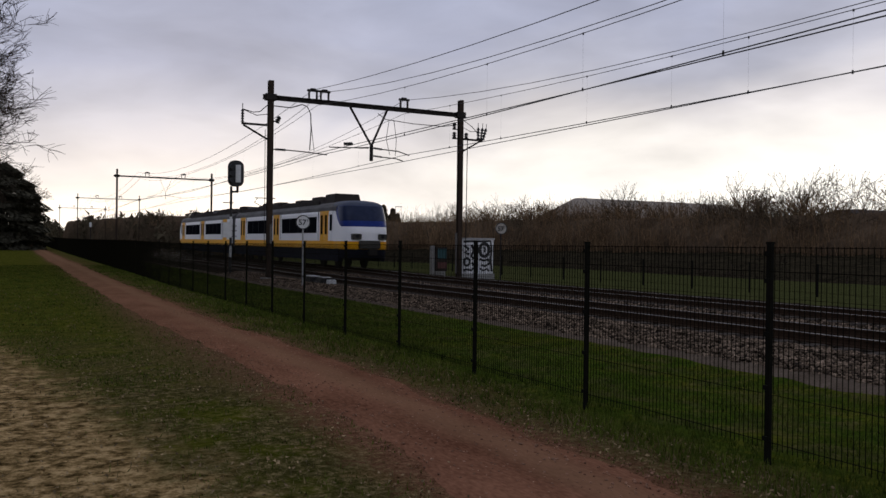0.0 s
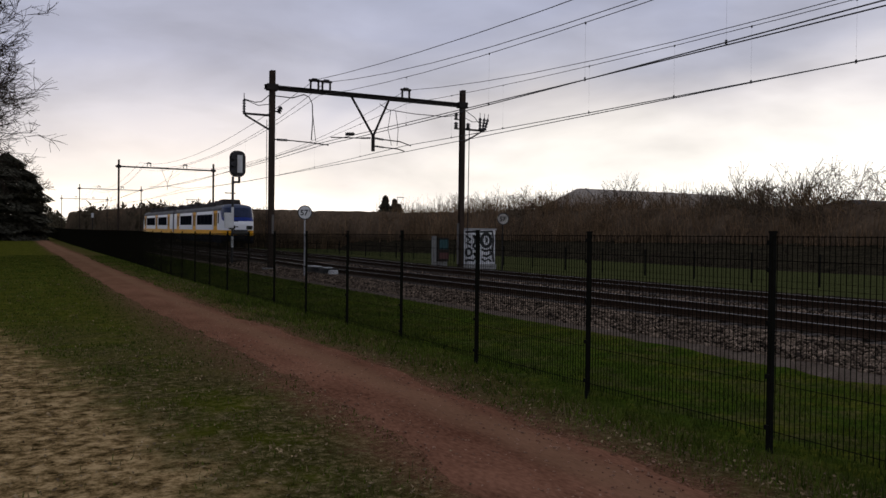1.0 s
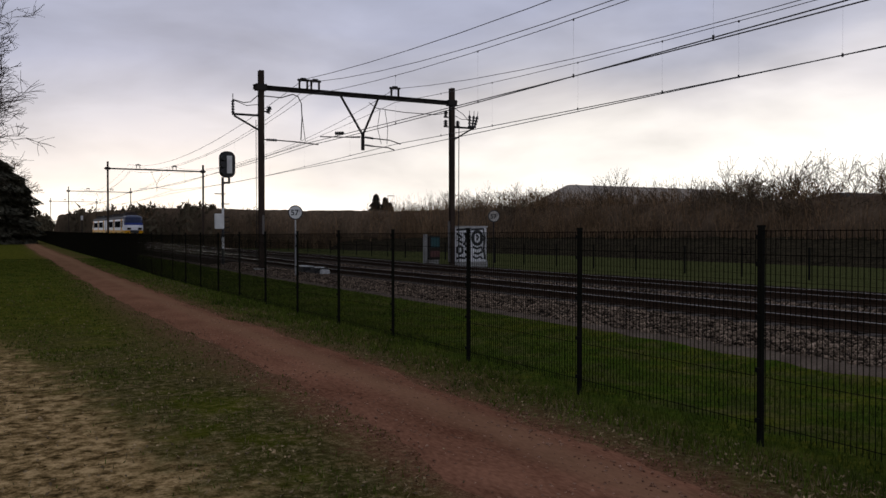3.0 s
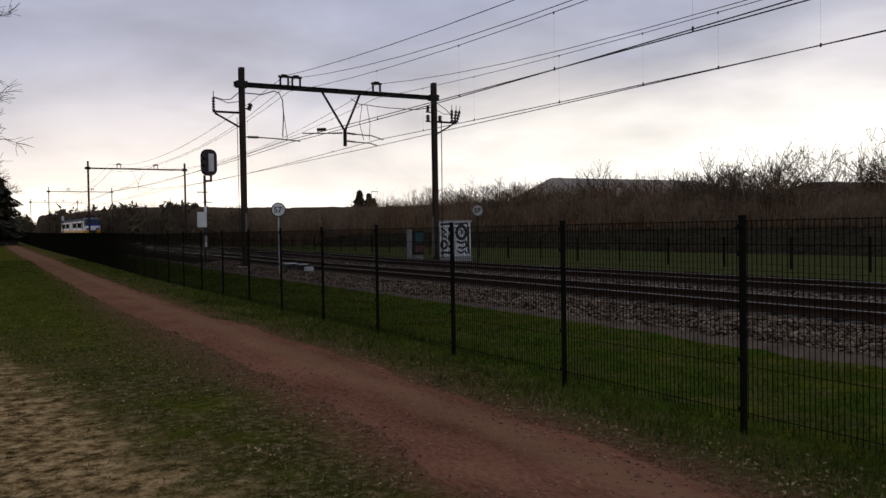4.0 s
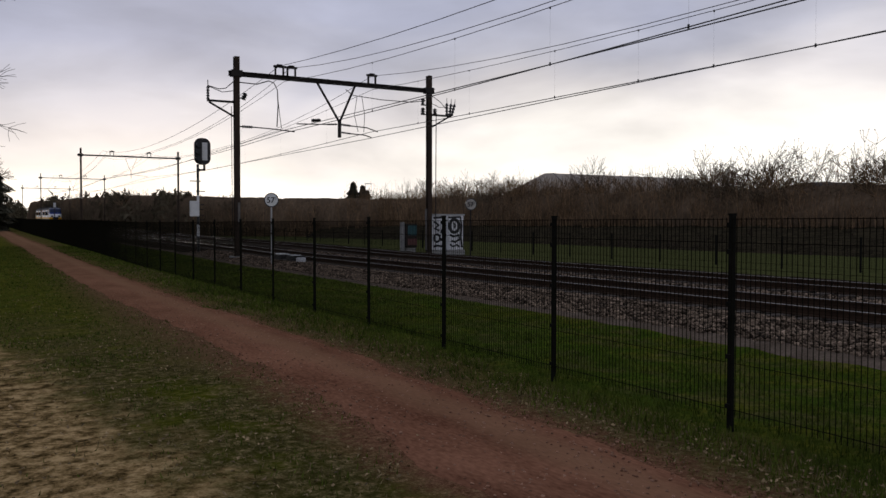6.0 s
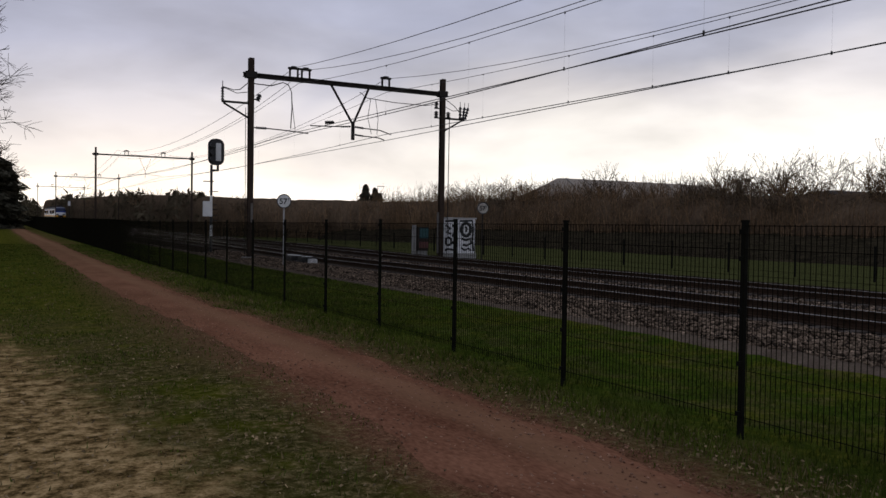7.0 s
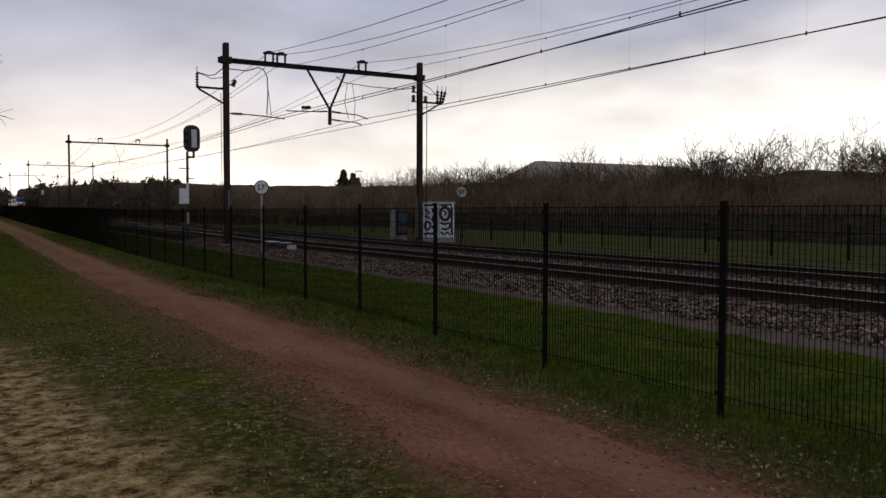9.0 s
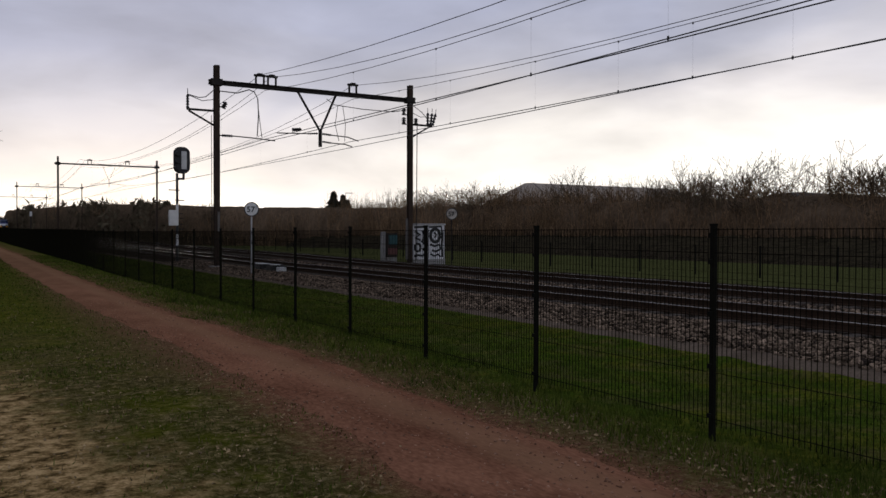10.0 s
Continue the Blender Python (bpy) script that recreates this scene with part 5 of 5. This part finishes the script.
def bank_trees():
    rnd = random.Random(21)
    u = 3.72
    i = 0
    while u < 8.0:
        x, y, h = bank_at(u)
        # taller growth towards the near end of the bank
        tall = 7.3 if u < 4.2 else 8.2 if u < 5.0 else 8.4 if u < 5.9 else 9.0
        tall *= rnd.uniform(0.80, 1.10)
        bare_tree(x + rnd.uniform(1.0, 5.0), y + rnd.uniform(-1.0, 4.0), tall, 100 + i, "slender leafless tree standing in the scrub bank",
                  "bark_pale" if i % 3 else "bark", 4, 0.50, 0.085, 0.075, limb=0.30, group="trees on the scrub bank", thin=0.014,
                  twig="far_twig" if i % 3 else "twig_warm", cone=0.035)
        u += 0.033 if u < 5.2 else 0.043
        i += 1

    for k in range(18):
        u = rnd.uniform(6.1, 6.62) if k < 9 else rnd.uniform(6.75, 7.3)
        x, y, h = bank_at(u)
        bare_tree(x + rnd.uniform(1.0, 5.0), y + rnd.uniform(-1.0, 1.0), rnd.uniform(7.6, 9.6), 300 + k, "slender leafless tree standing in the scrub bank",
                  "bark", 4, 0.50, 0.08, 0.075, limb=0.29, group="trees on the scrub bank", thin=0.012, twig="far_twig", cone=0.035)


bank_trees()
far_rnd = random.Random(77)
for k in range(28):
    bx, by, bh = bank_at(far_rnd.uniform(0.7, 3.2))
    bare_tree(bx + far_rnd.uniform(-1, 4), by, bh * far_rnd.uniform(1.1, 1.5), 400 + k, "distant leafless tree rising from the brush", "bark", 4, 0.5, 0.07, 0.12, limb=0.29,
              group="trees in the far brush", thin=0.018, twig="far_twig" if k % 2 else "twig")


def far_woods():
    """Distant leafless woods past the end of the fence."""
    rnd = random.Random(9)
    v, f = [], []

    def blob(x, y, w, h, n):
        for _ in range(n):
            a, t = rnd.uniform(0, 6.28), rnd.random() ** 0.6
            px, py = x + math.cos(a) * w * t, y + math.sin(a) * w * t
            pz = h * (1 - 0.5 * t * t) * rnd.uniform(0.05, 1.0) ** 0.6
            s = rnd.uniform(0.15, 0.42) * h / 7
            k = len(v)
            for _ in range(3):
                v.append((px + rnd.gauss(0, s), py + rnd.gauss(0, s), max(0, pz + rnd.gauss(0, s * 1.3))))
            f.append((k, k + 1, k + 2))
    for i in range(60):
        u = rnd.uniform(0.3, 2.95)
        x, y, h = bank_at(u)
        blob(x + rnd.uniform(-0.5, 3), y, rnd.uniform(1.5, 3.5), h * rnd.uniform(0.75, 1.2), 300)
    tw = Shape()
    for i in range(620):
        u = rnd.uniform(0.3, 3.1)
        x, y, h = bank_at(u)
        twig_cloud(tw, rnd, x - 2.0 + rnd.uniform(-0.5, 4), y + rnd.uniform(-2, 2), 0.0, h * rnd.uniform(0.7, 1.12), 2.0, 6, 0.8 + 0.4 * (3 - u))
    tagged(new("far_thicket", tw.mesh("far_thicket", M["far_twig"])), "distant thicket of leafless brown brush beside the line", "scrub", kind="stuff")
    for i in range(30):
        blob(rnd.uniform(-8, 24), rnd.uniform(480, 560), 7, rnd.uniform(8, 15), 300)
    for i in range(16):
        blob(rnd.uniform(-60, -12), rnd.uniform(140, 300), 6, rnd.uniform(6, 12), 350)
    tagged(new("far_woods", big_mesh("far_woods", v, f, M["wood_far"])), "distant hazy brown and green winter woods", "woods", kind="stuff")


far_woods()


def conifer(x, y, h, w, seed, label, group="", blunt=0.9):
    rnd = random.Random(seed)
    t = thing("conifer", label, "tree", group, m=pose(x, y, 0))
    part("trunk", Shape().tube((0, 0, -0.2), (0, 0, h * 0.95), h * 0.022, 0.03, 8), M["bark"], t)
    v, f = [], []
    n = int(9500 * max(0.3, h / 8))
    for _ in range(n):
        z = h * rnd.uniform(0.03, 1.0)
        tier = 0.78 + 0.22 * math.sin(z * 4.3 + seed)
        rad = w * (1 - (z / h) ** blunt) * tier * rnd.random() ** 0.45 + 0.1
        a = rnd.uniform(0, 6.28)
        rad *= 0.82 + 0.25 * math.sin(a * 3 + z * 1.7 + seed)
        c = Vector((math.cos(a) * rad, math.sin(a) * rad, z - rad * 0.18))
        s = rnd.uniform(0.10, 0.25) * h / 8
        o = Vector((math.cos(a), math.sin(a), -0.35)) * s * 1.8
        q = Vector((-math.sin(a), math.cos(a), rnd.gauss(0, 0.5))) * s * 0.7
        k = len(v)
        v += [tuple(c - q), tuple(c + q), tuple(c + o)]
        f.append((k, k + 1, k + 2))
    part("crown", big_mesh("crown", v, f, M["needle"]), None, t, "dense dark evergreen needles")


for cx, cy, ch, cw, cs in ((-0.9, 128, 12.4, 5.4, 2), (2.2, 131, 9.6, 2.9, 3), (-7.5, 126, 12.0, 5.2, 4), (-14.0, 122, 13.5, 5.5, 6)):
    conifer(cx, cy, ch, cw, cs, "broad dark evergreen tree beyond the lawn", "evergreens beyond the lawn", 6.5)
for cx, ch, cw, cs in ((87.9, 12.7, 7.0, 8), (90.6, 11.9, 6.0, 9), (92.0, 10.6, 5.0, 12)):
    conifer(cx, 205, ch, cw, cs, "small dark conifer far beyond the bank", "far conifers")
bare_tree(-8.4, 46, 22.0, 31, "tall spreading leafless tree beside the lawn", "bark", 7, 0.62, 0.015, 0.32, limb=0.26, group="trees by the lawn", thin=0.013, twig="twig_dark")
bare_tree(-6.9, 50, 20.0, 37, "tall leafless tree with fine dark twigs beside the lawn", "bark", 7, 0.46, 0.02, 0.22, limb=0.27, group="trees by the lawn", thin=0.012, twig="twig_dark")
bare_tree(-7.2, 62, 17.0, 33, "tall spreading leafless tree behind the lawn", "bark", 6, 0.62, 0.02, 0.24, limb=0.25, group="trees by the lawn", thin=0.010, twig="twig_warm")

for bx, by, bh, bs in ((-5.0, 138, 21.5, 41), (-9.0, 136, 23.5, 43), (-2.6, 141, 17.0, 47)):
    bare_tree(bx, by, bh, bs, "leafless tree with tan twigs behind the evergreens", "bark_pale", 5, 0.55, 0.03, 0.2, limb=0.26, group="trees behind the evergreens", thin=0.032, twig="twig_warm")


# ---------------------------------------------------------------- far buildings
def build_hall():
    h = thing("warehouse", "long low warehouse with a pale hipped sheet roof", "building")
    x0, x1, y0, y1, e, r = 74.0, 121.0, 100.0, 112.0, 5.9, 9.60
    part("wall", Shape().box(x0, x1, y0, y1, -0.2, e), M["hall_wall"], h)
    s = Shape()
    s.v = [(x0 - .5, y0 - .5, e), (x1 + .5, y0 - .5, e), (x1 + .5, y1 + .5, e), (x0 - .5, y1 + .5, e), (x0 + 4, y0 + 5.5, r), (x1 - 13, y0 + 5.5, r), (x1 - 13, y1 - 5.5, r), (x0 + 4, y1 - 5.5, r)]
    s.f = [(0, 1, 5, 4), (1, 2, 6, 5), (2, 3, 7, 6), (3, 0, 4, 7), (4, 5, 6, 7), (3, 2, 1, 0)]
    rf = part("roof", s, M["hall_roof"], h, "pale grey sheet roof")
    for i in range(9):
        xx = x0 + 5 + i * 3.4
        part("roof_rib", Shape().tube((xx, y0 - .4, e + 0.02), (xx, y0 + 5.5, r + 0.02), 0.12, sides=4), M["hall_wall"], rf)
    b = thing("house", "dark house with a flat-topped tiled roof behind the trees", "building")
    part("wall", Shape().box(126, 150, 92, 104, -0.2, 6.8), M["brickwork"], b)
    s = Shape()
    s.v = [(123, 91, 6.7), (153, 91, 6.7), (153, 105, 6.7), (123, 105, 6.7), (130, 96, 9.2), (148, 96, 9.2), (148, 100, 9.2), (130, 100, 9.2)]
    s.f = [(0, 1, 5, 4), (1, 2, 6, 5), (2, 3, 7, 6), (3, 0, 4, 7), (4, 5, 6, 7), (3, 2, 1, 0)]
    part("roof", s, M["dark_roof"], b)


build_hall()
lamp = thing("street_lamp", "thin grey street lamp beyond the bank", "street lamp", m=pose(92.3, 207, 0))
part("pole", Shape().tube((0, 0, -0.2), (0, 0, 12.5), 0.12, 0.07, 8), M["galv"], lamp)
part("lamp_head", Shape().box(-0.1, 2.0, -0.12, 0.12, 12.4, 12.6), M["galv"], lamp, bevel=0.03)
small = thing("railway_signal", "small far white marker light on a thin mast", "signal", m=pose(11.8, 152, rise(152)))
part("mast", Shape().tube((0, 0, -0.2), (0, 0, 4.2), 0.07), M["steel_dark"], small)
part("marker_board", Shape().box(-0.18, 0.18, -0.1, 0.0, 3.55, 4.3), M["white_paint"], small, "white board")

# ---------------------------------------------------------------- loose cover, last
scatter_stones("ballast_stones", 22000, (9.70, 11.75), (3, 45), (0.012, 0.031), lambda x, y: bed_z(x) + rise(y), M["stone"], "loose grey and brown ballast stones", "stones", 1, 1.5)
scatter_stones("ballast_stones", 6000, (13.7, 16.4), (6, 45), (0.016, 0.036), lambda x, y: bed_z(x) + rise(y), M["stone"], "loose ballast stones between the tracks", "stones", 2, 1.4)
scatter_stones("path_pebbles", 2600, (2.75, 4.3), (2.5, 22), (0.004, 0.011), lambda x, y: ground_z(x, y) + 0.002 + 0.035 * (1 - min(1, abs(x - 3.53) / 0.87) ** 2), M["pebble"], "small pebbles on the red path", "pebbles", 4, 1.8)
scatter_blades("grass", 230000, (-7, 9.3), (2.6, 60), (0.016, 0.044), M["blade"], "short green grass", 5, keep_green, 2.0)
scatter_blades("dry_grass", 46000, (-6, 5.6), (2.6, 34), (0.015, 0.045), M["straw"], "short dry straw-coloured grass", 6, keep_dry, 1.7)
scatter_blades("verge_weeds", 7500, (4.7, 6.2), (3.0, 26), (0.03, 0.08), M["blade"], "taller tufts of grass and weeds along the fence foot", 7, keep_green, 1.5)
fallen_leaves()


def motions():
    rows = ((0.0, 42.0), (0.5, 56.5), (1.0, 71.3), (1.5, 86.0), (2.0, 100.6), (2.5, 115.4), (3.0, 130.1), (3.5, 144.9), (4.0, 159.7), (4.5, 174.6), (5.0, 189.5), (5.5, 204.5),
            (6.0, 219.5), (6.5, 234.4), (7.0, 249.2), (7.5, 263.8), (8.0, 278.0), (8.5, 292.0), (9.0, 306.0), (9.5, 319.5), (10.0, 333.0))
    walk(train, [(t, pose(FAR_X, y, RAIL_Z + rise(y + 4), math.degrees(math.atan((rise(y + 46) - rise(y + 4)) / 42)))) for t, y in rows])


motions()
